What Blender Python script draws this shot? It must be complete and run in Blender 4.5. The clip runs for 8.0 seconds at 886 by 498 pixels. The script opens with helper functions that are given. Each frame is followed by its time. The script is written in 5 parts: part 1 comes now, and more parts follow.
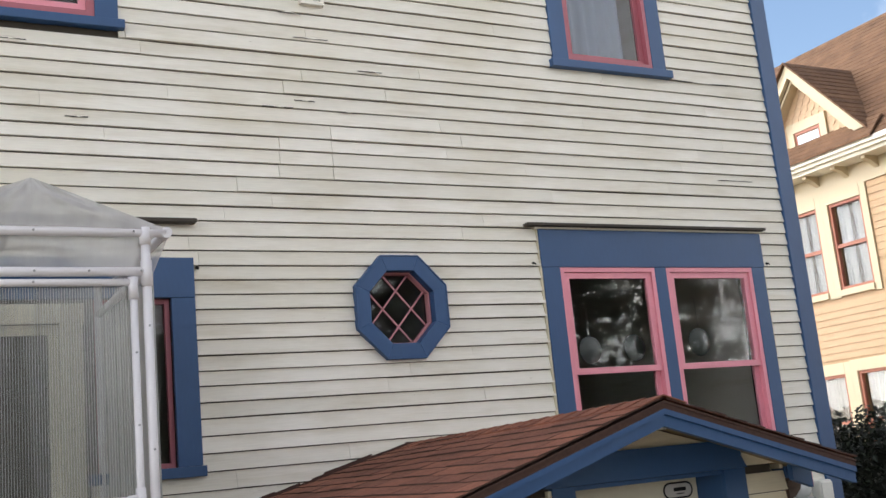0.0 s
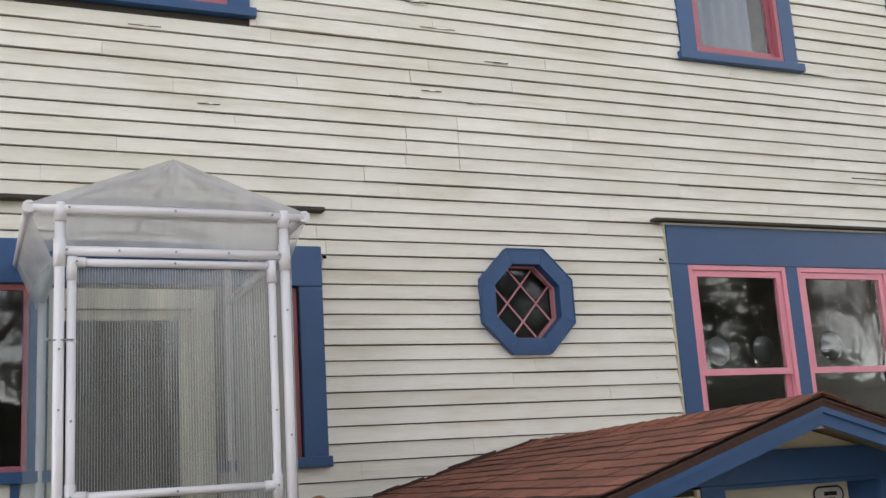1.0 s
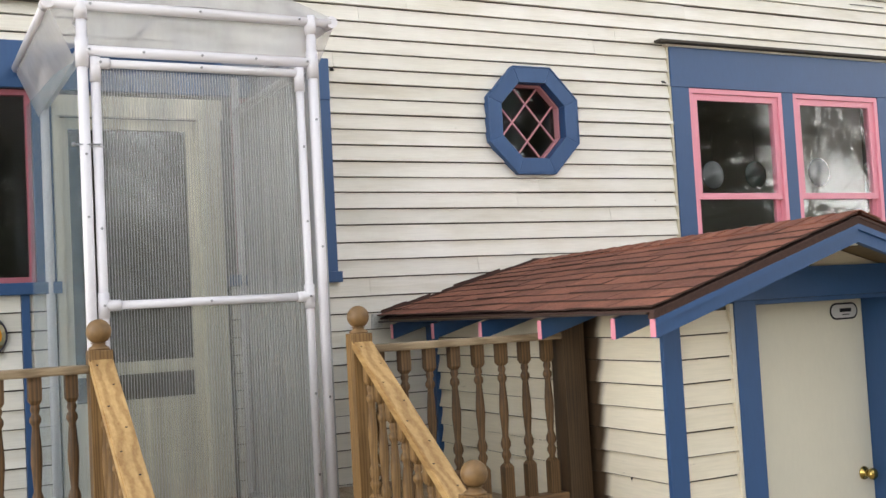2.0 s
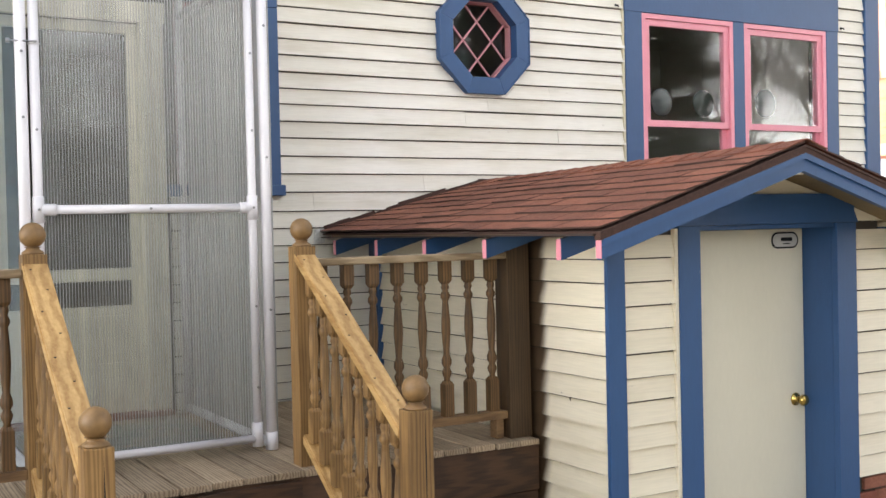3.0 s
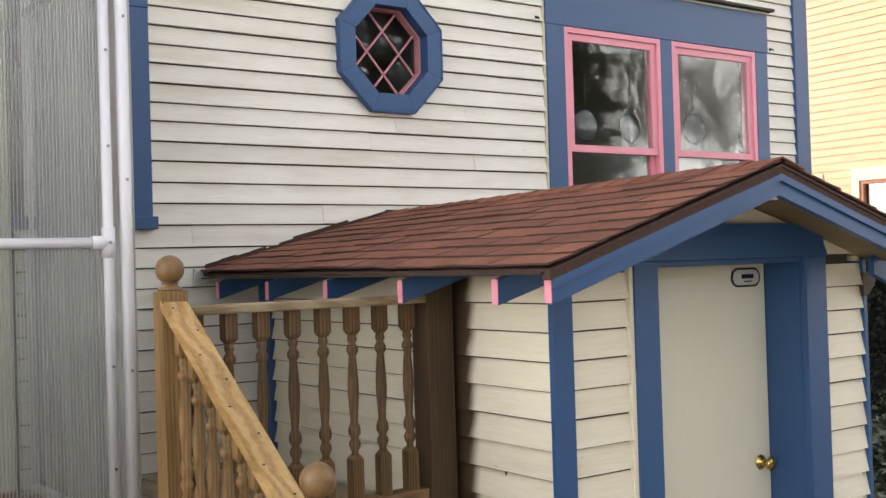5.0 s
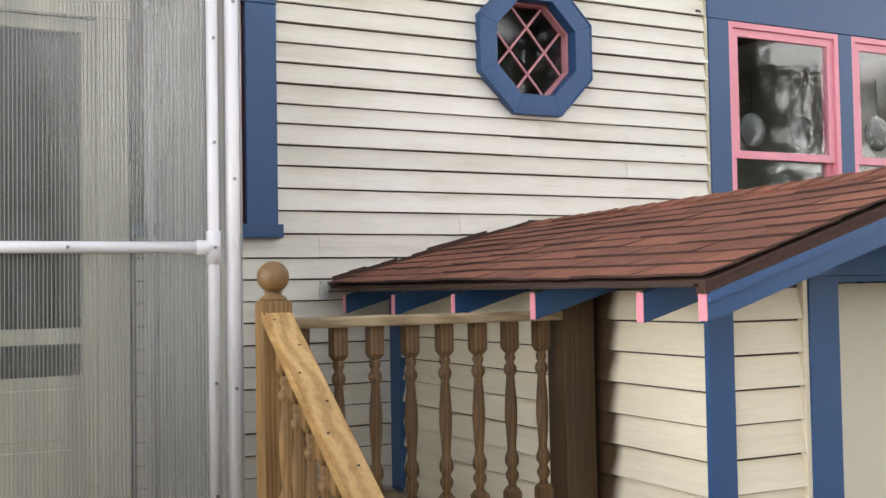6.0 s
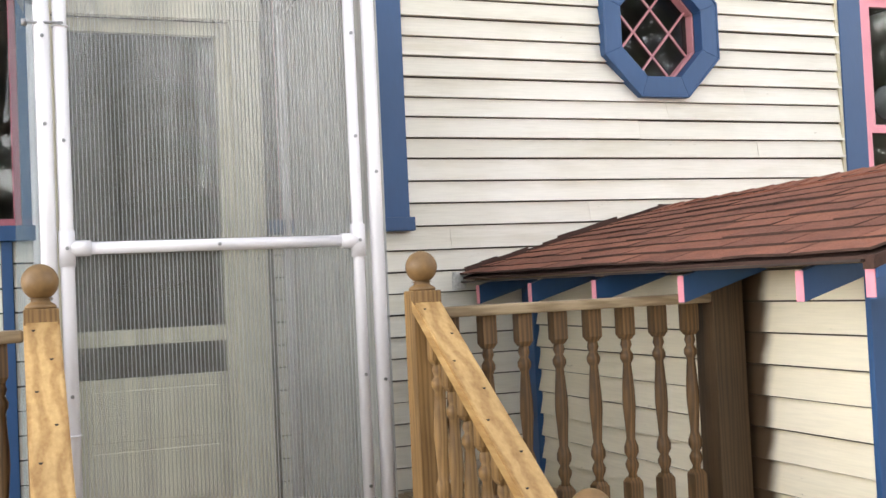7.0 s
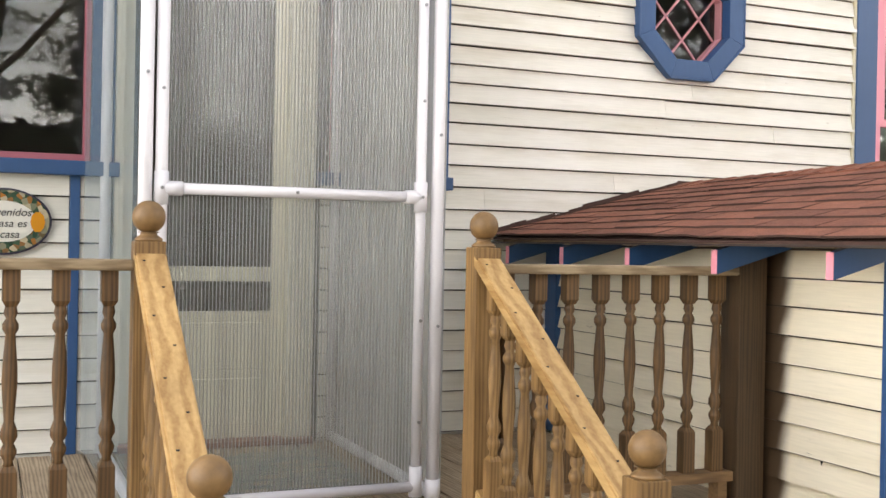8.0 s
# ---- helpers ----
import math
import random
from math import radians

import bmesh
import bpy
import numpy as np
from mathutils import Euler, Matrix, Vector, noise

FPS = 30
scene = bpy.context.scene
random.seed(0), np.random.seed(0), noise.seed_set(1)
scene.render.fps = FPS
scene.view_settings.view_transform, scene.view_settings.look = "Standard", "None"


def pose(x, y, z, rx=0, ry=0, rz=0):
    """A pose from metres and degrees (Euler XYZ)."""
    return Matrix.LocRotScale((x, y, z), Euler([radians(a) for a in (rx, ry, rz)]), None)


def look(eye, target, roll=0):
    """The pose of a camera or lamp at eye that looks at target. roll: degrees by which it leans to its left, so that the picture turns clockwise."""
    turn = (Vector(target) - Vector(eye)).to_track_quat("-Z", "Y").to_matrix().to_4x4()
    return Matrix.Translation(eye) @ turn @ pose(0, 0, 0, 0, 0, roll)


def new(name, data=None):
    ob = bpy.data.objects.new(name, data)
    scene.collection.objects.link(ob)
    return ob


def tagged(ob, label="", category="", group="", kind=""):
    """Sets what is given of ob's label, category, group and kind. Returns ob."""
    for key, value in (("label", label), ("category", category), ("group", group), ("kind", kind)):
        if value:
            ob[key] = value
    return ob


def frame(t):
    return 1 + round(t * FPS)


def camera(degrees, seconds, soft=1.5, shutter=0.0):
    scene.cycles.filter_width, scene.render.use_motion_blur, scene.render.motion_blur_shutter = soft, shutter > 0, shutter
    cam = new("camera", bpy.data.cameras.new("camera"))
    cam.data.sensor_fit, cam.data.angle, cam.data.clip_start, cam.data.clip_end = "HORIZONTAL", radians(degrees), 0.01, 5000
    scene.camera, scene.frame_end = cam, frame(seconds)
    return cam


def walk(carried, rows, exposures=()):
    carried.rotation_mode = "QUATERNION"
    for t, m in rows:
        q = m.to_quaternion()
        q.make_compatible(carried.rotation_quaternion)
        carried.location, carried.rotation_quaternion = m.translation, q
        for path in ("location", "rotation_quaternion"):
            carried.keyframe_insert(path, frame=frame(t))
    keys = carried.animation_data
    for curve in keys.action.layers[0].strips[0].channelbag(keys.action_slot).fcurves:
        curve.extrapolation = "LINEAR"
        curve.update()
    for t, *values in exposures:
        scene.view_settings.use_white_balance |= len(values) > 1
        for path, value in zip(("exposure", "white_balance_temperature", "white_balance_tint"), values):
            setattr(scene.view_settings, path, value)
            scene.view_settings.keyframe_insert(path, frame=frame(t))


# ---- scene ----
cam = camera(44.4, 8.0)
PATH = [
    (0, (-3.27, -6.67, 1.782), (-2.332, -4.947, 2.176), -5.5),
    (0.2, (-3.37, -6.624, 1.845), (-2.444, -4.911, 2.299), -7.9),
    (0.3, (-3.348, -6.626, 1.842), (-2.443, -4.909, 2.329), -8.2),
    (0.5, (-3.361, -6.604, 1.825), (-2.445, -4.909, 2.361), -8.0),
    (0.8, (-3.335, -6.553, 1.698), (-2.528, -4.792, 2.195), -6.7),
    (1, (-3.446, -6.418, 1.733), (-2.653, -4.63, 2.153), -3.7),
    (1.2, (-3.51, -6.368, 1.681), (-2.684, -4.581, 2.038), -2.9),
    (1.3, (-3.585, -6.29, 1.683), (-2.712, -4.516, 1.985), -3.6),
    (1.5, (-3.736, -6.153, 1.688), (-2.82, -4.389, 1.916), -3.4),
    (1.7, (-3.825, -6.124, 1.689), (-2.934, -4.34, 1.835), -3.8),
    (2.8, (-3.864, -6.057, 1.658), (-2.87, -4.322, 1.713), -1.0),
    (3, (-3.839, -6.046, 1.653), (-2.838, -4.314, 1.616), -1.3),
    (3.5, (-3.776, -5.955, 1.652), (-2.637, -4.311, 1.614), -0.8),
    (4, (-3.616, -5.782, 1.666), (-2.53, -4.104, 1.729), -1.9),
    (4.2, (-3.55, -5.701, 1.66), (-2.403, -4.063, 1.687), -2.6),
    (5.3, (-3.35, -5.09, 1.653), (-2.192, -3.46, 1.681), -1.5),
    (5.5, (-3.279, -5.023, 1.635), (-2.203, -3.339, 1.698), -0.4),
    (6, (-3.077, -4.884, 1.618), (-2.165, -3.105, 1.692), -1.0),
    (6.3, (-3.046, -4.87, 1.618), (-2.163, -3.075, 1.643), -3.5),
    (6.5, (-3.047, -4.834, 1.608), (-2.158, -3.043, 1.649), -2.9),
    (6.7, (-3.085, -4.84, 1.602), (-2.277, -3.011, 1.642), -4.6),
    (7, (-3.191, -4.819, 1.601), (-2.454, -2.961, 1.67), -2.7),
    (7.5, (-3.412, -4.832, 1.61), (-2.561, -3.023, 1.671), -2.4),
    (7.7, (-3.483, -4.88, 1.609), (-2.644, -3.066, 1.636), -1.7),
    (8, (-3.573, -5.007, 1.597), (-2.795, -3.164, 1.59), 1.1),
]
EXPOSURES = [(0, 1.95, 6750, 11), (0.5, 1.84, 6600, 11), (1.5, 2.31, 6900, 11), (3, 2.70, 6950, 11), (3.5, 2.60, 7150, 12), (4, 2.42, 7100, 12), (5.5, 2.47, 6900, 11), (6, 2.60, 6900, 11), (7, 2.93, 6950, 11), (8, 2.88, 7250, 12)]
walk(cam, [(t, look(eye, target, roll)) for t, eye, target, roll in PATH], EXPOSURES)

# ---- light ----
world = bpy.data.worlds.new("world")
scene.world = world
world.use_nodes = True
wn = world.node_tree
sky = wn.nodes.new("ShaderNodeTexSky")
sky.sky_type = "NISHITA"
sky.sun_disc = False
SUN_FROM = Vector((-0.62, 0.60, 0.50)).normalized()
sky.sun_elevation = math.asin(SUN_FROM.z)
sky.sun_rotation = math.atan2(SUN_FROM.x, SUN_FROM.y)
sky.air_density, sky.dust_density, sky.ozone_density = 1.0, 0.8, 1.8
bg = wn.nodes["Background"]
bg.inputs[1].default_value = 0.063
# broken white cloud over the whole sky, brighter than the blue behind it
w_tc, w_no, w_rp = wn.nodes.new("ShaderNodeTexCoord"), wn.nodes.new("ShaderNodeTexNoise"), wn.nodes.new("ShaderNodeValToRGB")
w_no.inputs["Scale"].default_value, w_no.inputs["Detail"].default_value, w_no.inputs["Roughness"].default_value = 2.1, 7.0, 0.55
w_rp.color_ramp.elements[0].position, w_rp.color_ramp.elements[1].position = 0.38, 0.60
w_bw, w_gain, w_mix = wn.nodes.new("ShaderNodeRGBToBW"), wn.nodes.new("ShaderNodeMix"), wn.nodes.new("ShaderNodeMix")
w_gain.data_type, w_gain.blend_type, w_mix.data_type = "RGBA", "MULTIPLY", "RGBA"
w_gain.inputs["Factor"].default_value = 1.0
w_gain.inputs["B"].default_value = (3.85, 3.93, 4.05, 1)
wn.links.new(w_tc.outputs["Generated"], w_no.inputs["Vector"])
wn.links.new(w_no.outputs["Fac"], w_rp.inputs[0])
wn.links.new(sky.outputs[0], w_bw.inputs[0])
wn.links.new(w_bw.outputs[0], w_gain.inputs["A"])
wn.links.new(w_rp.outputs[0], w_mix.inputs["Factor"])
wn.links.new(sky.outputs[0], w_mix.inputs["A"])
wn.links.new(w_gain.outputs["Result"], w_mix.inputs["B"])
wn.links.new(w_mix.outputs["Result"], bg.inputs[0])
sun = new("sun", bpy.data.lights.new("sun", "SUN"))
sun.data.energy, sun.data.angle, sun.data.color = 0.22, radians(1.5), (1.0, 0.93, 0.82)
sun.matrix_world = look(SUN_FROM * 50, (0, 0, 0))


# ---- materials ----
def shader(name):
    m = bpy.data.materials.new(name)
    m.use_nodes = True
    nt = m.node_tree
    return m, nt, nt.nodes["Principled BSDF"]


def coords(nt, scale):
    tc = nt.nodes.new("ShaderNodeTexCoord")
    mp = nt.nodes.new("ShaderNodeMapping")
    mp.inputs["Scale"].default_value = scale
    nt.links.new(tc.outputs["Object"], mp.inputs["Vector"])
    return mp.outputs[0]


def noise_tex(nt, vec, scale, detail=5.0, rough=0.6):
    n = nt.nodes.new("ShaderNodeTexNoise")
    n.inputs["Scale"].default_value = scale
    n.inputs["Detail"].default_value = detail
    n.inputs["Roughness"].default_value = rough
    nt.links.new(vec, n.inputs["Vector"])
    return n.outputs["Fac"]


def ramp(nt, fac, stops):
    r = nt.nodes.new("ShaderNodeValToRGB")
    els = r.color_ramp.elements
    while len(els) < len(stops):
        els.new(0.5)
    for e, (p, c) in zip(els, stops):
        e.position, e.color = p, (*c, 1)
    nt.links.new(fac, r.inputs[0])
    return r.outputs[0]


def mixed(nt, fac, a, b, mode="MIX"):
    m = nt.nodes.new("ShaderNodeMix")
    m.data_type, m.blend_type = "RGBA", mode
    for sock, v in ((m.inputs["Factor"], fac), (m.inputs["A"], a), (m.inputs["B"], b)):
        if isinstance(v, (int, float)):
            sock.default_value = v
        elif isinstance(v, tuple):
            sock.default_value = (*v, 1)
        else:
            nt.links.new(v, sock)
    return m.outputs["Result"]


def bumped(nt, bsdf, height, strength, dist=0.002):
    b = nt.nodes.new("ShaderNodeBump")
    b.inputs["Strength"].default_value = strength
    b.inputs["Distance"].default_value = dist
    nt.links.new(height, b.inputs["Height"])
    nt.links.new(b.outputs[0], bsdf.inputs["Normal"])


def by_object(nt):
    return nt.nodes.new("ShaderNodeObjectInfo").outputs["Random"]


def dim(c, k):
    return tuple(v * k for v in c)


def paint(name, col, rough=0.55, grain=(1, 1, 1), wear=0.12, dirt=None, bump=0.25, per=0.0):
    """Painted wood: brush grain, faint stains, a little wear."""
    m, nt, b = shader(name)
    fine = noise_tex(nt, coords(nt, grain), 60, 6)
    wide = noise_tex(nt, coords(nt, (1, 1, 1)), 1.7, 4)
    c = ramp(nt, fine, ((0.3, dim(col, 1 - wear)), (0.7, col)))
    stain = ramp(nt, wide, ((0.35, dirt or dim(col, 1 - wear)), (0.62, (1, 1, 1) if not dirt else (1, 1, 1))))
    if dirt:
        c = mixed(nt, 1.0, c, stain, "MULTIPLY")
    else:
        c = mixed(nt, 0.5, c, ramp(nt, wide, ((0.3, dim(col, 1 - wear)), (0.7, col))))
    if per:
        c = mixed(nt, 1.0, c, ramp(nt, by_object(nt), ((0.0, (1 - per,) * 3), (1.0, (1, 1, 1)))), "MULTIPLY")
    nt.links.new(c, b.inputs["Base Color"])
    b.inputs["Roughness"].default_value = rough
    bumped(nt, b, fine, bump, 0.0015)
    return m


def wood(name, dark, light, axis, rough=0.6, per=0.25, knots=True, bump=0.5, ring=22):
    """Timber with the grain along an axis."""
    m, nt, b = shader(name)
    s = [1.0, 1.0, 1.0]
    s["xyz".index(axis)] = 0.06
    v = coords(nt, s)
    w = nt.nodes.new("ShaderNodeTexWave")
    w.inputs["Scale"].default_value = ring
    w.inputs["Distortion"].default_value = 9
    w.inputs["Detail"].default_value = 3
    nt.links.new(v, w.inputs["Vector"])
    fib = noise_tex(nt, v, 90, 6)
    c = ramp(nt, w.outputs["Fac"], ((0.15, dark), (0.75, light)))
    c = mixed(nt, 0.45, c, ramp(nt, fib, ((0.3, dark), (0.65, light))))
    wide = noise_tex(nt, coords(nt, (1, 1, 1)), 3.0, 4)
    c = mixed(nt, 1.0, c, ramp(nt, wide, ((0.3, (0.72, 0.7, 0.68)), (0.65, (1, 1, 1)))), "MULTIPLY")
    if per:
        c = mixed(nt, 1.0, c, ramp(nt, by_object(nt), ((0.0, (1 - per,) * 3), (1.0, (1.0, 1.0, 1.0)))), "MULTIPLY")
    nt.links.new(c, b.inputs["Base Color"])
    b.inputs["Roughness"].default_value = rough
    bumped(nt, b, fib, bump, 0.002)
    return m


def plain(name, col, rough=0.5, metal=0.0, wear=0.15, scale=8.0):
    m, nt, b = shader(name)
    n = noise_tex(nt, coords(nt, (1, 1, 1)), scale, 6)
    nt.links.new(ramp(nt, n, ((0.3, dim(col, 1 - wear)), (0.7, col))), b.inputs["Base Color"])
    b.inputs["Roughness"].default_value = rough
    b.inputs["Metallic"].default_value = metal
    return m


def siding_paint(name, col, per, stainy, streaky=1.0):
    """Old white paint on clapboards: fine grain along the board, grime and bare patches."""
    m, nt, b = shader(name)
    v = coords(nt, (0.05, 0.05, 1.0))
    fine = noise_tex(nt, v, 120, 6)
    streak = noise_tex(nt, coords(nt, (0.12, 0.12, 1.0)), 9, 5)
    wide = noise_tex(nt, coords(nt, (1, 1, 1)), 0.9, 5)
    c = ramp(nt, fine, ((0.25, dim(col, 0.9)), (0.6, col)))
    c = mixed(nt, streaky, c, ramp(nt, streak, ((0.28, (0.80, 0.77, 0.70)), (0.5, (1, 1, 1)))), "MULTIPLY")
    c = mixed(nt, stainy, c, ramp(nt, wide, ((0.3, (0.86, 0.83, 0.74)), (0.6, (1, 1, 1)))), "MULTIPLY")
    c = mixed(nt, 1.0, c, ramp(nt, by_object(nt), ((0.0, (1 - per, 1 - per, 1 - per * 1.2)), (1.0, (1, 1, 1)))), "MULTIPLY")
    chip = noise_tex(nt, coords(nt, (0.25, 0.25, 1.0)), 26, 7, 0.7)
    c = mixed(nt, ramp(nt, chip, ((0.66, (0, 0, 0)), (0.71, (0.7, 0.7, 0.7)))), c, (0.42, 0.36, 0.28))
    nt.links.new(c, b.inputs["Base Color"])
    b.inputs["Roughness"].default_value = 0.55
    bumped(nt, b, fine, 0.35, 0.002)
    return m


def pane_glass(name, tint=(1, 1, 1), low=0.05):
    """Clear pane: see-through, with a mirror gloss that grows toward grazing."""
    m = bpy.data.materials.new(name)
    m.use_nodes = True
    nt = m.node_tree
    nt.nodes.clear()
    out = nt.nodes.new("ShaderNodeOutputMaterial")
    mix = nt.nodes.new("ShaderNodeMixShader")
    lw = nt.nodes.new("ShaderNodeLayerWeight")
    lw.inputs["Blend"].default_value = 0.5
    pw, ma = nt.nodes.new("ShaderNodeMath"), nt.nodes.new("ShaderNodeMath")
    pw.operation, ma.operation = "POWER", "MULTIPLY_ADD"
    pw.inputs[1].default_value = 4.0
    ma.inputs[1].default_value, ma.inputs[2].default_value = 0.9, low
    nt.links.new(lw.outputs["Facing"], pw.inputs[0])
    nt.links.new(pw.outputs[0], ma.inputs[0])
    tr = nt.nodes.new("ShaderNodeBsdfTransparent")
    tr.inputs[0].default_value = (*tint, 1)
    gl = nt.nodes.new("ShaderNodeBsdfGlossy")
    gl.inputs["Roughness"].default_value = 0.0
    wob = noise_tex(nt, coords(nt, (1, 1, 1)), 1.6, 1.0)
    bp = nt.nodes.new("ShaderNodeBump")
    bp.inputs["Strength"].default_value = 0.05
    bp.inputs["Distance"].default_value = 0.004
    nt.links.new(wob, bp.inputs["Height"])
    nt.links.new(bp.outputs[0], gl.inputs["Normal"])
    nt.links.new(ma.outputs[0], mix.inputs[0])
    nt.links.new(tr.outputs[0], mix.inputs[1])
    nt.links.new(gl.outputs[0], mix.inputs[2])
    nt.links.new(mix.outputs[0], out.inputs[0])
    return m


def sheet_plastic(name, clear, col, rough, haze_scale=3.0, spread=0.12, gloss=0.12, run=(1, 1, 0.35)):
    """Translucent plastic: part clear, part milky, with a soft gloss."""
    m = bpy.data.materials.new(name)
    m.use_nodes = True
    nt = m.node_tree
    nt.nodes.clear()
    out = nt.nodes.new("ShaderNodeOutputMaterial")
    tr = nt.nodes.new("ShaderNodeBsdfTransparent")
    tr.inputs[0].default_value = (0.97, 0.98, 0.97, 1)
    df = nt.nodes.new("ShaderNodeBsdfDiffuse")
    df.inputs[0].default_value = (*col, 1)
    tl = nt.nodes.new("ShaderNodeBsdfTranslucent")
    tl.inputs[0].default_value = (*col, 1)
    gl = nt.nodes.new("ShaderNodeBsdfGlossy")
    gl.inputs["Roughness"].default_value = rough
    milk, body, top = (nt.nodes.new("ShaderNodeMixShader") for _ in range(3))
    n = noise_tex(nt, coords(nt, run), haze_scale, 5)
    mr = nt.nodes.new("ShaderNodeMapRange")
    mr.inputs[1].default_value, mr.inputs[2].default_value = 0.3, 0.7
    mr.inputs[3].default_value, mr.inputs[4].default_value = 1 - clear - spread, 1 - clear + spread
    nt.links.new(n, mr.inputs[0])
    milk.inputs[0].default_value = 0.5
    nt.links.new(df.outputs[0], milk.inputs[1])
    nt.links.new(tl.outputs[0], milk.inputs[2])
    nt.links.new(mr.outputs[0], body.inputs[0])
    nt.links.new(tr.outputs[0], body.inputs[1])
    nt.links.new(milk.outputs[0], body.inputs[2])
    top.inputs[0].default_value = gloss
    nt.links.new(body.outputs[0], top.inputs[1])
    nt.links.new(gl.outputs[0], top.inputs[2])
    nt.links.new(top.outputs[0], out.inputs[0])
    return m


def shingle_mat(name, a, b_, c3):
    m, nt, b = shader(name)
    gran = noise_tex(nt, coords(nt, (1, 1, 1)), 420, 3, 0.7)
    wide = noise_tex(nt, coords(nt, (1, 1, 1)), 3.5, 5)
    grit = noise_tex(nt, coords(nt, (1, 1, 1)), 95, 6, 0.75)
    c = ramp(nt, by_object(nt), ((0.0, a), (0.5, b_), (1.0, c3)))
    c = mixed(nt, 1.0, c, ramp(nt, grit, ((0.32, (0.42, 0.40, 0.40)), (0.52, (1, 1, 1)), (0.72, (1.35, 1.4, 1.45)))), "MULTIPLY")
    c = mixed(nt, 0.55, c, ramp(nt, gran, ((0.3, dim(a, 0.45)), (0.55, b_), (0.75, dim(c3, 1.5)))))
    c = mixed(nt, 1.0, c, ramp(nt, wide, ((0.3, (0.6, 0.58, 0.58)), (0.65, (1, 1, 1)))), "MULTIPLY")
    nt.links.new(c, b.inputs["Base Color"])
    b.inputs["Roughness"].default_value = 0.9
    bumped(nt, b, gran, 0.8, 0.003)
    return m


def leaf_mat(name, stops, rough=0.45):
    m, nt, b = shader(name)
    geo = nt.nodes.new("ShaderNodeNewGeometry")
    nt.links.new(ramp(nt, geo.outputs["Random Per Island"], stops), b.inputs["Base Color"])
    b.inputs["Roughness"].default_value = rough
    return m


SIDING = siding_paint("aged_white_clapboard_paint", (0.84, 0.805, 0.735), 0.10, 0.65, 0.8)
SHED_SIDING = siding_paint("cream_shed_paint", (0.80, 0.728, 0.58), 0.05, 0.3, 0.3)
BLUE = paint("blue_trim_paint", (0.024, 0.084, 0.215), 0.45, (1, 1, 0.2), 0.15, per=0.08)
PINK = paint("pink_sash_paint", (0.80, 0.30, 0.37), 0.45, (1, 1, 0.3), 0.10)
ROSE = paint("rose_sash_paint", (0.42, 0.12, 0.15), 0.45, (1, 1, 0.3), 0.12)
CREAM = paint("cream_door_paint", (0.76, 0.71, 0.57), 0.5, (1, 1, 0.3), 0.06, bump=0.1)
DARK_CAP = plain("weathered_dark_drip_cap", (0.055, 0.045, 0.035), 0.8)
# one brown stain twice: shade is in this colour, light in the next
BROWN_V = wood("shaded_brown_stained_wood", (0.072, 0.037, 0.013), (0.20, 0.108, 0.040), "z")
LIT_BROWN_V = wood("lit_brown_stained_wood", (0.15, 0.078, 0.024), (0.36, 0.205, 0.072), "z")
BALL = plain("brown_stained_turned_wood", (0.24, 0.135, 0.05), 0.5, 0, 0.45, 22)
BROWN_X = wood("brown_stained_rail_wood", (0.13, 0.07, 0.030), (0.30, 0.175, 0.080), "x")
CAP_WOOD = wood("weathered_tan_rail_wood", (0.20, 0.135, 0.07), (0.43, 0.325, 0.20), "x", 0.75)
BROWN_Y = wood("brown_stained_stair_wood", (0.10, 0.052, 0.022), (0.25, 0.14, 0.060), "y")
HANDRAIL = wood("new_pine_handrail", (0.34, 0.18, 0.055), (0.62, 0.40, 0.165), "y", 0.55, 0.05, ring=7)
DECK = wood("weathered_deck_boards", (0.23, 0.165, 0.105), (0.57, 0.445, 0.31), "y", 0.8, 0.3)
DARK_RIM = wood("dark_brown_rim_board", (0.035, 0.018, 0.010), (0.095, 0.045, 0.022), "x")
SHINGLE = shingle_mat("red_brown_asphalt_shingle", (0.15, 0.052, 0.032), (0.28, 0.096, 0.055), (0.40, 0.150, 0.088))
ROOF_EDGE = plain("dark_roof_felt_edge", (0.075, 0.036, 0.026), 0.9, 0, 0.4, 60)
PVC = plain("white_pvc_pipe", (0.74, 0.72, 0.75), 0.32, 0.0, 0.06, 5)
STEEL = plain("zinc_screw_steel", (0.32, 0.32, 0.33), 0.4, 1.0)
IRON = plain("dark_iron", (0.02, 0.02, 0.02), 0.6, 0.6)
BRASS = plain("brass", (0.62, 0.43, 0.13), 0.22, 1.0)
FILM = sheet_plastic("cloudy_polythene_film", 0.46, (0.66, 0.64, 0.63), 0.28, 3.0, 0.14, 0.09)
CLEAR_FILM = sheet_plastic("clear_bluish_vinyl", 0.66, (0.36, 0.46, 0.52), 0.15, 1.0, 0.12, 0.08, (4, 4, 0.2))
TWIN = sheet_plastic("clear_polycarbonate_skin", 0.80, (0.54, 0.535, 0.53), 0.22, 1.0, 0.17, 0.07, (6, 6, 0.2))
SIDE_SHEET = sheet_plastic("milky_polycarbonate_skin", 0.40, (0.58, 0.58, 0.57), 0.30, 1.0, 0.32, 0.05, (10, 10, 0.1))
WEB = plain("polycarbonate_web", (0.38, 0.38, 0.375), 0.4, 0, 0.1, 3)
GLASS = pane_glass("window_glass", (0.97, 0.98, 0.98), 0.034)
BRICK = shingle_mat("old_red_brick", (0.20, 0.055, 0.035), (0.30, 0.09, 0.055), (0.36, 0.16, 0.10))
MORTAR = plain("grey_mortar", (0.36, 0.33, 0.29), 0.95, 0, 0.3, 40)
ROOM = plain("dim_room_plaster", (0.19, 0.165, 0.135), 0.9)
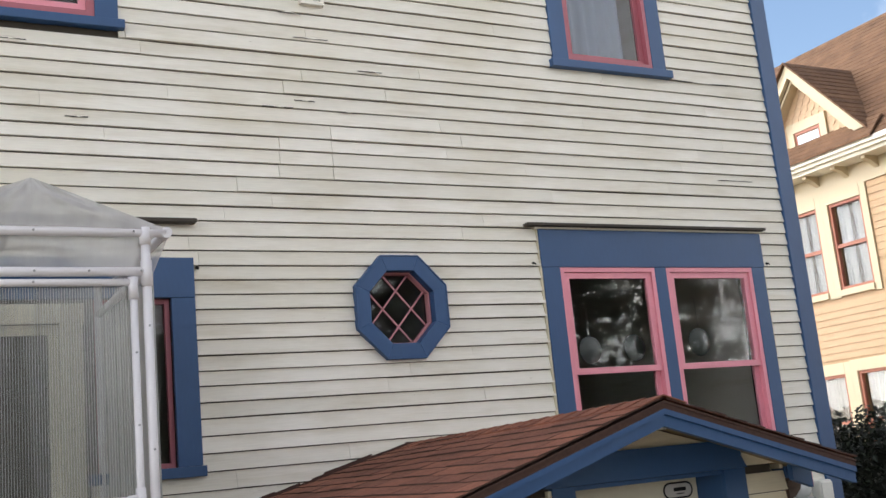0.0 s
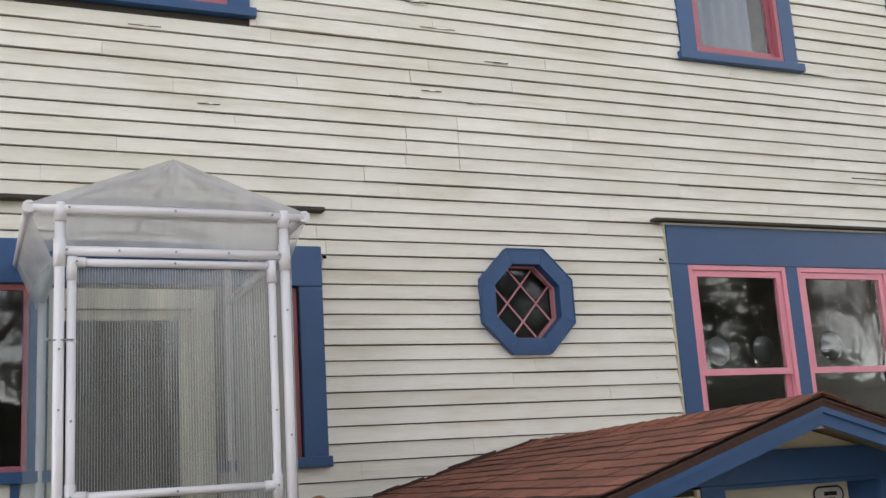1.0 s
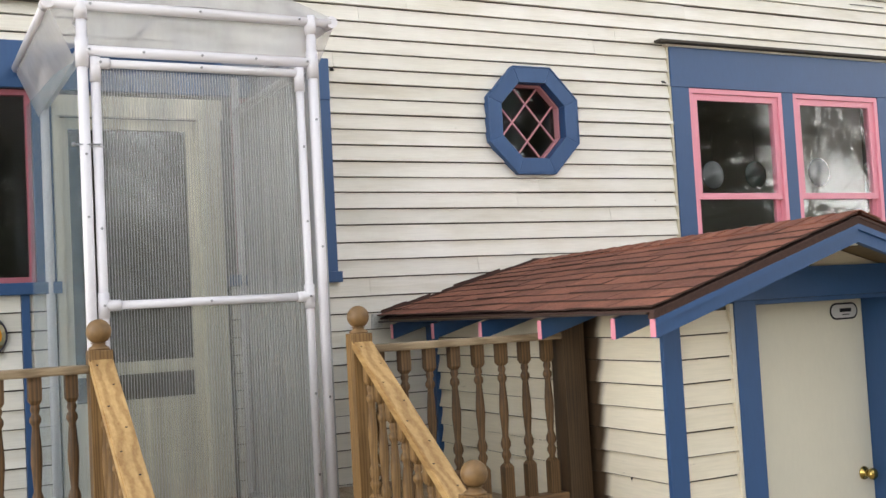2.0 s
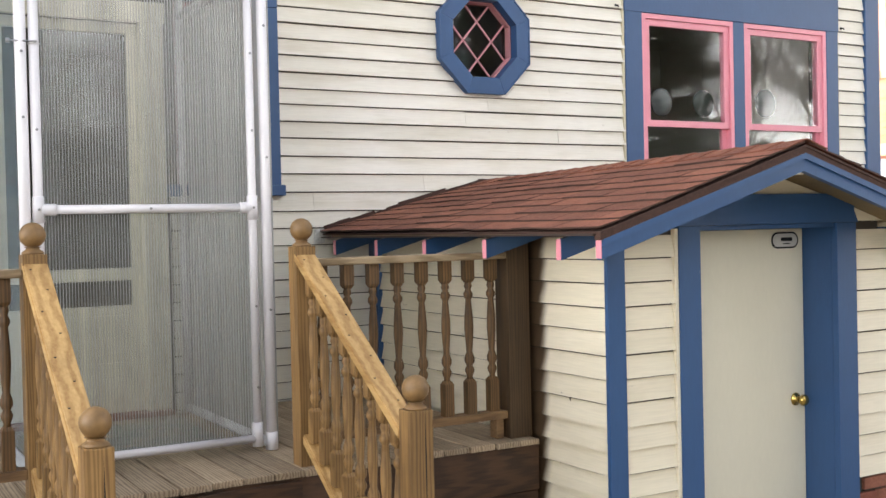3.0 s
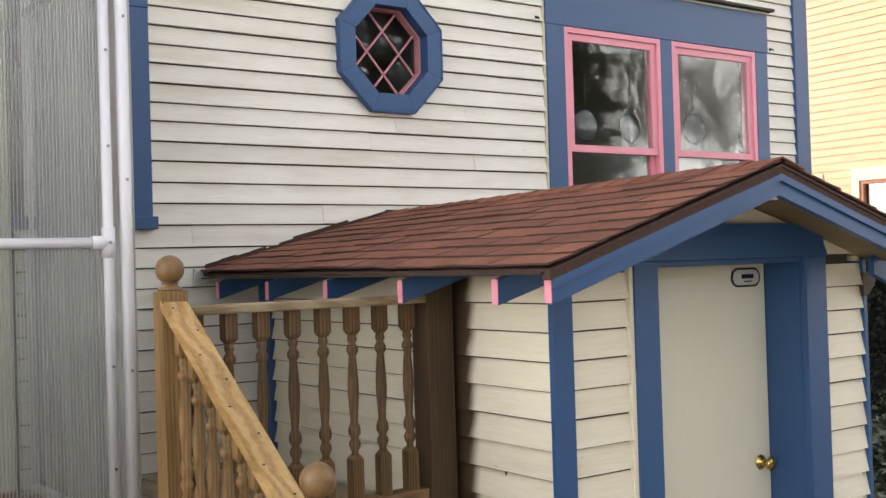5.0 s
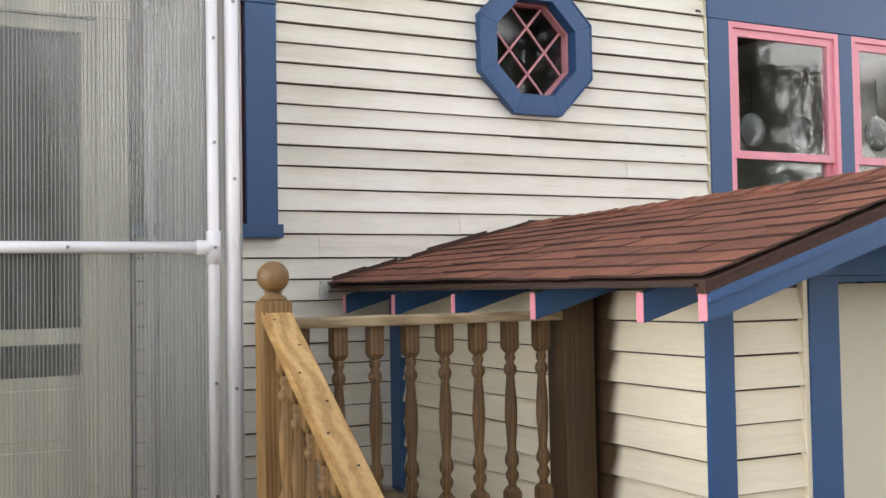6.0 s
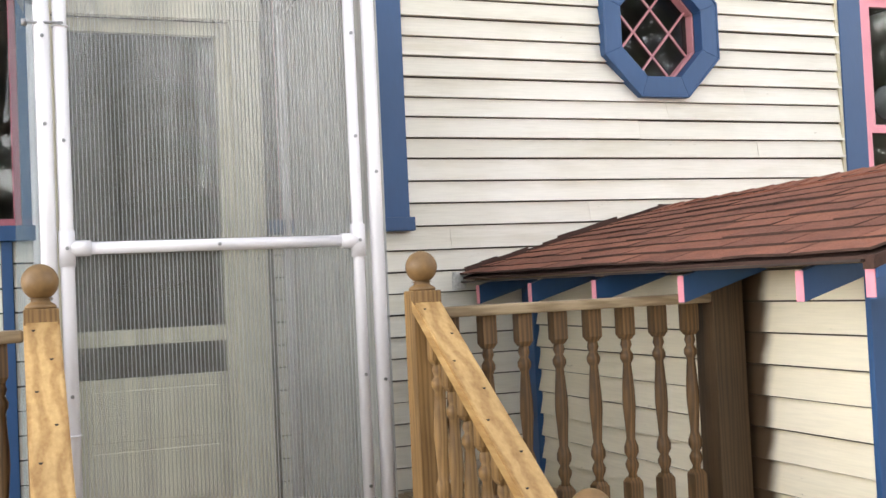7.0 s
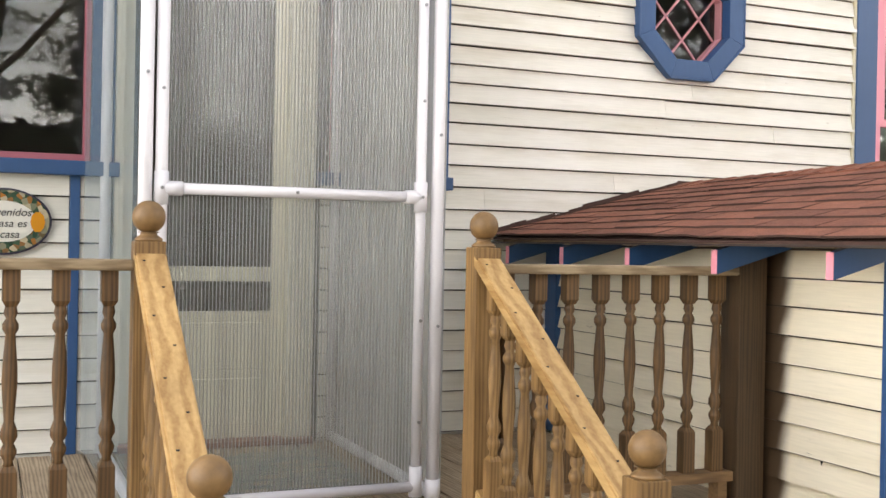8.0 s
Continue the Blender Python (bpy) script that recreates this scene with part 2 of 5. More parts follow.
SHED_SIDE = siding_paint("cream_shed_paint_with_brown_band", (0.80, 0.728, 0.58), 0.05, 0.3, 0.3)
_nt = SHED_SIDE.node_tree
_b = _nt.nodes["Principled BSDF"]
_old = _b.inputs["Base Color"].links[0].from_socket
_sep = _nt.nodes.new("ShaderNodeSeparateXYZ")
_nt.links.new(coords(_nt, (1, 1, 1)), _sep.inputs[0])
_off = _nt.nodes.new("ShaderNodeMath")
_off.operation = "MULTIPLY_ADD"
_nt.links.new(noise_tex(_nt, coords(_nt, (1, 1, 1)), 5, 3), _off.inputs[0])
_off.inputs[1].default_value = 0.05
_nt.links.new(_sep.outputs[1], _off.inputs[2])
# soft-edged brown band across the boards beside the post
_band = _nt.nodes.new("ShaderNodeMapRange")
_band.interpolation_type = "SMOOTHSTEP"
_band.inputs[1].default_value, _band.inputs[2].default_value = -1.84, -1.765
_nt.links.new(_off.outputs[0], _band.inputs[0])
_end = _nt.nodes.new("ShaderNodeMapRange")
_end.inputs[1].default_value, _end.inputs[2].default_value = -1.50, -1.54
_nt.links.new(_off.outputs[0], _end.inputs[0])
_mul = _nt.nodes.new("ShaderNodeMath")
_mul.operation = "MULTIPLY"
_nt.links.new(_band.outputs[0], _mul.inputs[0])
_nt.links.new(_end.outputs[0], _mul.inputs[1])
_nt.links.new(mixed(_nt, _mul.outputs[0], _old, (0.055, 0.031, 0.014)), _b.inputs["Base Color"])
# white cloth; the blue of sky reflected in the panes is in its colour
LACE = plain("sky_tinted_sheer_curtain", (0.70, 0.80, 0.98), 0.9, 0, 0.12, 12)
# unseen in front of the house; pale tone chosen to bounce light up
GROUND = plain("pale_bounce_ground", (0.37, 0.315, 0.235), 0.95, 0, 0.4, 6)
# near-black: the shadow lines under the laps are put into this colour
SHEATHING = plain("lap_shadow_sheathing", (0.055, 0.045, 0.035), 0.9)


# ---- builders ----
def box(bm, x0, x1, y0, y1, z0, z1):
    v = [bm.verts.new(p) for p in ((x0, y0, z0), (x1, y0, z0), (x1, y1, z0), (x0, y1, z0), (x0, y0, z1), (x1, y0, z1), (x1, y1, z1), (x0, y1, z1))]
    for f in ((0, 3, 2, 1), (4, 5, 6, 7), (0, 1, 5, 4), (1, 2, 6, 5), (2, 3, 7, 6), (3, 0, 4, 7)):
        bm.faces.new([v[i] for i in f])
    return v


def boxes(*rows):
    bm = bmesh.new()
    for r in rows:
        box(bm, *r)
    return bm


def soft_box(x0, x1, y0, y1, z0, z1, r=0.004):
    bm = bmesh.new()
    box(bm, x0, x1, y0, y1, z0, z1)
    bmesh.ops.bevel(bm, geom=list(bm.edges), offset=r, segments=2, affect="EDGES", profile=0.6)
    return bm


def prism(bm, poly, offset):
    """Extrude a polygon (3D points) by an offset vector."""
    o = Vector(offset)
    a = [bm.verts.new(p) for p in poly]
    b = [bm.verts.new(Vector(p) + o) for p in poly]
    bm.faces.new(a)
    bm.faces.new(list(reversed(b)))
    for i in range(len(a)):
        j = (i + 1) % len(a)
        bm.faces.new((a[j], a[i], b[i], b[j]))
    bmesh.ops.recalc_face_normals(bm, faces=list(bm.faces))
    return bm


def tube(bm, p0, p1, r0, r1=None, n=14, caps=True):
    p0, p1 = Vector(p0), Vector(p1)
    r1 = r0 if r1 is None else r1
    d = (p1 - p0).normalized()
    u = d.orthogonal().normalized()
    w = d.cross(u)
    rings = []
    for p, r in ((p0, r0), (p1, r1)):
        rings.append([bm.verts.new(p + r * (math.cos(2 * math.pi * i / n) * u + math.sin(2 * math.pi * i / n) * w)) for i in range(n)])
    for i in range(n):
        f = bm.faces.new((rings[0][i], rings[0][(i + 1) % n], rings[1][(i + 1) % n], rings[1][i]))
        f.smooth = True
    if caps:
        bm.faces.new(list(reversed(rings[0])))
        bm.faces.new(rings[1])
    return bm


def lathe(bm, profile, n=14, at=(0, 0, 0)):
    """Turn (radius, height) pairs about z."""
    a = Vector(at)
    rings = [[bm.verts.new(a + Vector((r * math.cos(2 * math.pi * i / n), r * math.sin(2 * math.pi * i / n), z))) for i in range(n)] for r, z in profile]
    for lo, hi in zip(rings, rings[1:]):
        for i in range(n):
            f = bm.faces.new((lo[i], lo[(i + 1) % n], hi[(i + 1) % n], hi[i]))
            f.smooth = True
    bm.faces.new(list(reversed(rings[0])))
    bm.faces.new(rings[-1])
    return bm


def mesh_of(name, bm, material):
    me = bpy.data.meshes.new(name)
    bm.to_mesh(me)
    bm.free()
    me.materials.append(material)
    return me


def part(name, bm, material, parent=None, label=""):
    ob = new(name, mesh_of(name, bm, material))
    if parent:
        ob.parent = parent
        ob.matrix_parent_inverse = parent.matrix_basis.inverted() if parent.parent is None else Matrix()
    if label:
        tagged(ob, label)
    return ob


def piece(name, me, parent, m=None):
    """One more object on a shared mesh, under a thing."""
    ob = new(name, me)
    ob.parent = parent
    ob.matrix_parent_inverse = parent.matrix_basis.inverted() if parent.parent is None else Matrix()
    if m is not None:
        ob.matrix_basis = m
    return ob


def thing(name, label, category, at=(0, 0, 0), group="", kind=""):
    ob = new(name)
    ob.matrix_basis = Matrix.Translation(at)
    ob.empty_display_size = 0.1
    return tagged(ob, label, category, group, kind)


def setting(name, bm, material, label, category):
    return tagged(part(name, bm, material), label, category, kind="structure")


rng = random.Random(7)


# ---- the house wall ----
HOUSE_L, HOUSE_R, HOUSE_TOP, HOUSE_DEEP = -7.6, 3.72, 8.4, 9.0
LOW_LAP = 0.1015    # height of a course near the ground
WB = 0.015          # sheathing plane behind the clapboards
LAP = 0.1021        # usual height of one course
# lower edges of the uneven courses, placed to fit the camera's view
COURSES = [1.782, 1.897, 2.006, 2.112, 2.219, 2.317, 2.418, 2.513, 2.611, 2.711, 2.807, 2.904, 2.998, 3.092, 3.186, 3.285, 3.380, 3.480, 3.580, 3.681,
           3.787, 3.885, 3.984, 4.077, 4.184, 4.289, 4.390, 4.489, 4.583, 4.682, 4.792, 4.897]
while COURSES[0] > 0.45:
    COURSES.insert(0, COURSES[0] - LOW_LAP)
while COURSES[-1] < HOUSE_TOP - 0.2:
    COURSES.append(COURSES[-1] + LAP)

# openings through the wall: x0, x1, z0, z1
HOLES = {
    "upper_left": (-3.10, -2.00, 4.83, 6.75),
    "upper_right": (1.655, 2.50, 4.86, 6.70),
    "octagon": (-0.255, 0.255, 2.635, 3.145),
    "pair": (1.33, 3.26, 1.72, 3.17),
    "porch_left": (-4.75, -3.15, 1.93, 2.975),
    "porch_door": (-3.025, -2.14, 0.66, 2.83),
    "porch_right": (-2.06, -1.596, 1.93, 2.975),
}
# trim that the clapboards butt against: x0, x1, z0, z1
TRIMS = [
    (-3.27, -1.855, 4.74, 6.95), (1.505, 2.64, 4.80, 6.90), (1.18, 3.39, 1.55, 3.465),
    (-4.92, -1.445, 1.87, 3.23), (-3.09, -2.10, 0.60, 2.97), (-0.60, -0.424, 5.10, 5.234), (-3.236, -3.19, 0.6, 1.9),
]


def wall_cells(x0, x1, z0, z1, y0, y1, holes):
    """A wall slab left solid outside the holes."""
    bm = bmesh.new()
    xs = sorted({x0, x1, *(h[0] for h in holes), *(h[1] for h in holes)})
    zs = sorted({z0, z1, *(h[2] for h in holes), *(h[3] for h in holes)})
    for za, zb in zip(zs, zs[1:]):
        run = None
        for xa, xb in zip(xs, xs[1:]):
            cx, cz = (xa + xb) / 2, (za + zb) / 2
            solid = not any(h[0] < cx < h[1] and h[2] < cz < h[3] for h in holes)
            if solid and run is None:
                run = xa
            if run is not None and (not solid or xb == xs[-1]):
                box(bm, run, xb if solid else xa, y0, y1, za, zb)
                run = None
    return bm


house = setting("wall_front", wall_cells(HOUSE_L, HOUSE_R, -0.3, HOUSE_TOP, WB, WB + 0.16, list(HOLES.values())), SHEATHING,
                "old white clapboard house wall with peeling paint", "wall")
setting("wall_left", boxes((HOUSE_L - 0.16, HOUSE_L, WB, HOUSE_DEEP, -0.3, HOUSE_TOP)), SIDING, "white painted side wall of the house", "wall")
setting("wall_right", boxes((HOUSE_R, HOUSE_R + 0.12, WB + 0.03, HOUSE_DEEP, -0.3, HOUSE_TOP)), SIDING, "white painted side wall of the house", "wall")
setting("wall_back", boxes((HOUSE_L, HOUSE_R, HOUSE_DEEP - 0.16, HOUSE_DEEP, -0.3, HOUSE_TOP)), SIDING, "white painted back wall of the house", "wall")
setting("wall_inner", boxes((HOUSE_L, HOUSE_R, 3.6, 3.7, -0.3, HOUSE_TOP)), ROOM, "dim plaster wall inside the house", "wall")
setting("floor_inner", boxes((HOUSE_L, HOUSE_R, WB + 0.17, 3.6, 0.45, 0.6)), ROOM, "dim floor inside the house", "floor")
setting("floor_upper", boxes((HOUSE_L, HOUSE_R, WB + 0.17, 3.6, 3.75, 3.95)), ROOM, "floor between the two storeys", "floor")
setting("ceiling", boxes((HOUSE_L - 0.16, HOUSE_R + 0.12, WB, HOUSE_DEEP, HOUSE_TOP, HOUSE_TOP + 0.2)), ROOM, "ceiling over the upper rooms", "ceiling")
setting("partition", boxes((0.7, 0.8, WB + 0.17, 3.6, 0.6, 3.75), (-1.3, -1.2, WB + 0.17, 3.6, 3.95, HOUSE_TOP)), ROOM, "dim partition wall inside the house", "wall")
# blue corner board
setting("corner_board", soft_box(HOUSE_R, HOUSE_R + 0.165, -0.022, WB + 0.13, 0.1, HOUSE_TOP, 0.004), BLUE, "blue painted corner board of the house", "trim")


def cut(x0, x1, z, lap):
    """Stretches of the course at height z that no trim covers."""
    gaps = [(a, b) for a, b, c, d in TRIMS if c - 0.03 < z + lap * 0.5 < d]
    dz = max(abs(z - 2.89), abs(z + lap - 2.89))
    if dz < 0.355:
        half = min(0.35, 0.35 - (dz - 0.145)) if dz > 0.145 else 0.35
        gaps.append((-half + 0.015, half - 0.015))
    out, at = [], x0
    for a, b in sorted(gaps):
        if a > at:
            out.append((at, a))
        at = max(at, b)
    if at < x1:
        out.append((at, x1))
    return out


def lap_board(x0, x1, z0, h, out_b, out_t, y, warp=0.0):
    """A tapered board whose foot stands proud; its ends may curl out a little."""
    bm = bmesh.new()
    ring = []
    n = max(1, min(6, int((x1 - x0) / 0.7)))
    for i in range(n + 1):
        x = x0 + (x1 - x0) * i / n
        w = warp * noise.noise(Vector((x * 1.7, z0 * 9.1, 3.3)))
        dz = 0.0022 * noise.noise(Vector((x * 1.1, z0 * 13.7, 8.1)))
        ring.append([bm.verts.new(p) for p in ((x, y - out_b - w, z0 + dz), (x, y - out_t, z0 + h), (x, y, z0 + h), (x, y, z0 + dz))])
    for a, b in zip(ring, ring[1:]):
        for i in range(4):
            j = (i + 1) % 4
            bm.faces.new((a[i], a[j], b[j], b[i]))
    bm.faces.new(list(reversed(ring[0])))
    bm.faces.new(ring[-1])
    bmesh.ops.recalc_face_normals(bm, faces=list(bm.faces))
    return bm


# short boards let in where the wall was mended: course, and the joints along it
MENDED = {3.787: (-0.83, -0.436), 3.885: (-0.82, -0.436), 3.984: (-0.815, -0.436), 4.077: (-0.435, 0.598), 4.390: (-0.76, 0.012), 4.489: (-0.62,), 3.681: (-1.127,), 4.682: (-1.815,)}


def clad_house():
    stuff = bmesh.new()
    count = 0
    for k, (z, above) in enumerate(zip(COURSES, COURSES[1:])):
        lap = above - z
        for a, b in cut(HOUSE_L, HOUSE_R, z, lap):
            if b - a < 0.01:
                continue
            cuts = [a]
            r = random.Random(k * 31 + int(a * 10) + 7)
            x = a + r.uniform(0.8, 3.2)
            while x < b - 0.5:
                cuts.append(x)
                x += r.uniform(1.4, 3.6)
            cuts.append(b)
            joints = [j for j in MENDED.get(round(z, 3), ()) if a < j < b]
            if joints:
                cuts = sorted([q for q in cuts if q in (a, b) or min(abs(q - j) for j in joints) > 0.9] + joints)
            for c, d in zip(cuts, cuts[1:]):
                gap, proud = (0.0016, 0.004) if c in joints else (0.0008, 0.0)
                shown = z < 6.7 and d > -5.2
                # each course stops short, so a dark slot stands for the lap shadow
                bm = lap_board(c + gap, d - gap, z + r.uniform(-0.0015, 0.0015), lap - 0.0075 + r.uniform(-0.001, 0.001), 0.0215 + proud + r.uniform(-0.002, 0.003), 0.006 + proud, WB, 0.006)
                if shown and count < 300:
                    part("clapboard", bm, SIDING, house)
                    count += 1
                else:
                    me = mesh_of("tmp", bm, SIDING)
                    stuff.from_mesh(me)
                    bpy.data.meshes.remove(me)
    tagged(part("clapboards_rest", stuff, SIDING, house), "further white clapboards", kind="stuff")


def splinter(x, z, length, lift, tilt):
    """A cracked, lifting strip of old board."""
    bm = bmesh.new()
    prism(bm, ((x, WB - 0.014, z), (x + length * 0.55, WB - 0.014 - lift, z - 0.008), (x + length, WB - 0.012, z + tilt), (x + length * 0.9, WB - 0.012, z + tilt + 0.012), (x + length * 0.4, WB - 0.012 - lift * 0.6, z + 0.010)), (0, -0.003, 0))
    return bm


# ---- windows ----
def outline(bm, x0, x1, z0, z1, w, y0, y1):
    """A rectangular frame of four butted bars."""
    box(bm, x0, x0 + w, y0, y1, z0, z1)
    box(bm, x1 - w, x1, y0, y1, z0, z1)
    box(bm, x0 + w, x1 - w, y0, y1, z1 - w, z1)
    box(bm, x0 + w, x1 - w, y0, y1, z0, z0 + w)
    return bm


def sash_pair(win, x0, x1, z0, z1, meet, mat, stile=0.062, lower_set=0.03):
    """A double-hung window: outer frame, upper and lower sash, two panes."""
    part("window_frame", outline(bmesh.new(), x0, x1, z0, z1, 0.035, -0.012, 0.10), mat, win)
    a, b = x0 + 0.036, x1 - 0.036
    up = part("upper_sash", outline(bmesh.new(), a, b, meet - 0.028, z1 - 0.036, stile, 0.004, 0.034), mat, win)
    lo = part("lower_sash", outline(bmesh.new(), a, b, z0 + 0.036, meet + 0.022, stile, 0.036, 0.066), mat, win)
    for s, za, zb, y in ((up, meet - 0.028 + stile, z1 - 0.036 - stile, 0.018), (lo, z0 + 0.036 + stile, meet + 0.022 - stile, 0.05)):
        g = part("pane", boxes((a + stile, b - stile, y, y + 0.004, za, zb)), GLASS, s, "clear window glass")
        g.visible_shadow = False


def casing(win, x0, x1, z0, z1, ix0, ix1, iz1, sill_out=0.05, sill_h=0.06, head=True):
    """Blue boards round an opening, with a sill."""
    part("side_casing", soft_box(x0, ix0, -0.016, WB, z0 + sill_h, iz1, 0.003), BLUE, win)
    part("side_casing", soft_box(ix1, x1, -0.016, WB, z0 + sill_h, iz1, 0.003), BLUE, win)
    if head:
        part("head_casing", soft_box(x0 - 0.006, x1 + 0.006, -0.020, WB, iz1, z1, 0.003), BLUE, win)
    part("window_sill", soft_box(x0 - 0.035, x1 + 0.035, -sill_out, WB + 0.05, z0, z0 + sill_h, 0.005), BLUE, win)


w_pair = thing("window_1", "pair of pink sash windows in wide blue casing", "window", (2.3, 0, 1.6), kind="structure")
casing(w_pair, 1.18, 3.39, 1.62, 3.465, 1.335, 3.255, 3.175)
part("mullion", soft_box(2.232, 2.345, -0.014, WB + 0.05, 1.72, 3.175, 0.003), BLUE, w_pair)
part("drip_cap", soft_box(1.055, 3.425, -0.075, WB, 3.482, 3.503, 0.003), DARK_CAP, w_pair, "weathered dark drip cap")
part("cap_shelf", soft_box(1.14, 3.40, -0.03, WB, 3.466, 3.481, 0.002), SIDING, w_pair, "yellowed strip of old paint")
for a, b in ((1.336, 2.231), (2.346, 3.254)):
    sash_pair(w_pair, a, b, 1.73, 3.172, 2.39, PINK, 0.046)

YELLOWED = paint("yellowed_old_paint", (0.70, 0.63, 0.45), 0.6, (1, 1, 0.3), 0.25)
for a, b, c, d in ((1.160, 1.179, 1.70, 3.465), (3.392, 3.404, 1.70, 3.465)):
    part("paint_edge", boxes((a, b, -0.007, WB, c, d)), YELLOWED, w_pair, "yellowed strip of old paint")
w_up = thing("window_2", "rose sash window with lace curtain in blue casing", "window", (2.1, 0, 4.8), kind="structure")
casing(w_up, 1.505, 2.64, 4.785, 6.93, 1.655, 2.50, 6.70, 0.055, 0.065)
sash_pair(w_up, 1.656, 2.499, 4.862, 6.69, 5.80, ROSE, 0.045)

w_ul = thing("window_3", "rose framed upper window in wide blue casing", "window", (-2.5, 0, 4.7), kind="structure")
casing(w_ul, -3.27, -1.855, 4.725, 6.98, -3.10, -2.00, 6.75, 0.055, 0.06)
part("window_frame", outline(bmesh.new(), -3.099, -2.001, 4.79, 6.745, 0.05, -0.008, 0.09), ROSE, w_ul)
s_ul = part("sash", outline(bmesh.new(), -3.048, -2.052, 4.841, 6.69, 0.045, 0.01, 0.04), PINK, w_ul)
g = part("pane", boxes((-3.002, -2.098, 0.022, 0.026, 4.887, 6.644)), GLASS, s_ul, "clear window glass")
g.visible_shadow = False


def octagon(r, y, cx=-0.0115, cz=2.89):
    return [(cx + 0.968 * r / math.cos(math.pi / 8) * math.cos(math.pi / 8 + i * math.pi / 4), y, cz + r / math.cos(math.pi / 8) * math.sin(math.pi / 8 + i * math.pi / 4)) for i in range(8)]


def ring8(r0, r1, y0, y1):
    """Eight mitred boards round an octagon, one bmesh each."""
    o0, o1, i0, i1 = octagon(r1, y0), octagon(r1, y1), octagon(r0, y0), octagon(r0, y1)
    for k in range(8):
        j = (k + 1) % 8
        bm = bmesh.new()
        v = [bm.verts.new(p) for p in (o0[k], o0[j], i0[j], i0[k], o1[k], o1[j], i1[j], i1[k])]
        for f in ((0, 1, 2, 3), (7, 6, 5, 4), (0, 4, 5, 1), (1, 5, 6, 2), (2, 6, 7, 3), (3, 7, 4, 0)):
            bm.faces.new([v[n] for n in f])
        bmesh.ops.recalc_face_normals(bm, faces=list(bm.faces))
        bmesh.ops.bevel(bm, geom=list(bm.edges), offset=0.002, segments=1, affect="EDGES")
        yield bm


# pink dulled in colour to stand for the veil of glass over it
DULL_PINK = paint("dulled_pink_paint", (0.60, 0.27, 0.29), 0.5, (1, 1, 0.3), 0.15)
w_oct = thing("window_4", "octagonal window in blue frame with pink lattice", "window", (0, 0, 2.5), kind="structure")
for bm in ring8(0.252, 0.350, -0.042, 0.029):
    part("frame_board", bm, BLUE, w_oct)
for bm in ring8(0.350, 0.361, -0.046, WB):
    part("edge_strip", bm, BLUE, w_oct)
for bm in ring8(0.240, 0.252, 0.030, 0.085):
    part("inner_frame", bm, DULL_PINK, w_oct, "pink reveal of the frame")
bm = bmesh.new()
for s in (1, -1):
    for off in (-0.115, 0.115):
        d = Vector((1, 0, s * 1.15)).normalized()
        n = Vector((-d.z, 0, d.x))
        c = Vector((-0.0115, 0.062, 2.89)) + n * off * 0.72
        half = math.sqrt(max(0.0, 0.25 ** 2 - (off * 0.72) ** 2)) * 0.99
        p = [c - d * half - n * 0.0054, c + d * half - n * 0.0054, c + d * half + n * 0.0054, c - d * half + n * 0.0054]
        prism(bm, p, (0, 0.012 + 0.002 * s, 0))
part("lattice", bm, DULL_PINK, w_oct, "pink diagonal glazing bars")
bm = bmesh.new()
prism(bm, octagon(0.25, 0.078), (0, 0.004, 0))
g = part("pane", bm, GLASS, w_oct, "clear window glass")
g.visible_shadow = False

# porch front: two windows on either side of the door, under one blue head
porch_win = thing("window_5", "porch windows in blue casing beside the door", "window", (-2.6, 0, 1.9), kind="structure")
part("head_casing", soft_box(-4.92, -1.445, -0.020, WB, 2.975, 3.23, 0.003), BLUE, porch_win)
part("drip_cap", soft_box(-5.0, -1.425, -0.075, WB, 3.450, 3.474, 0.003), DARK_CAP, porch_win, "weathered dark drip cap")
part("side_casing", soft_box(-1.596, -1.445, -0.016, WB, 1.935, 2.974, 0.003), BLUE, porch_win)
part("side_casing", soft_box(-4.92, -4.75, -0.016, WB, 1.935, 2.974, 0.003), BLUE, porch_win)
part("side_casing", soft_box(-3.15, -3.052, -0.016, WB, 1.935, 2.974, 0.003), BLUE, porch_win)
part("window_sill", soft_box(-2.12, -1.43, -0.05, WB + 0.05, 1.87, 1.934, 0.005), BLUE, porch_win)
part("window_sill", soft_box(-4.96, -3.03, -0.05, WB + 0.05, 1.87, 1.934, 0.005), BLUE, porch_win)
part("leg_board", soft_box(-3.234, -3.192, -0.02, WB, 0.652, 1.869, 0.003), BLUE, porch_win)
for a, b in ((-4.748, -3.152), (-2.058, -1.60)):
    s = part("sash", outline(bmesh.new(), a, b, 1.936, 2.973, 0.03, 0.03, 0.07), ROSE, porch_win)
    g = part("pane", boxes((a + 0.03, b - 0.03, 0.046, 0.05, 1.966, 2.943)), GLASS, s, "clear window glass")
    g.visible_shadow = False

# house door behind the enclosure
door = thing("door_1", "cream panelled house door with large dark glass", "door", (-2.58, 0, 0.65), kind="structure")
part("side_casing", soft_box(-3.05, -3.012, -0.02, WB + 0.06, 0.652, 2.83, 0.003), CREAM, door)
part("side_casing", soft_box(-2.262, -2.13, -0.02, WB + 0.06, 0.652, 2.83, 0.003), CREAM, door)
part("head_casing", soft_box(-3.05, -2.12, -0.024, WB, 2.83, 2.945, 0.003), CREAM, door)
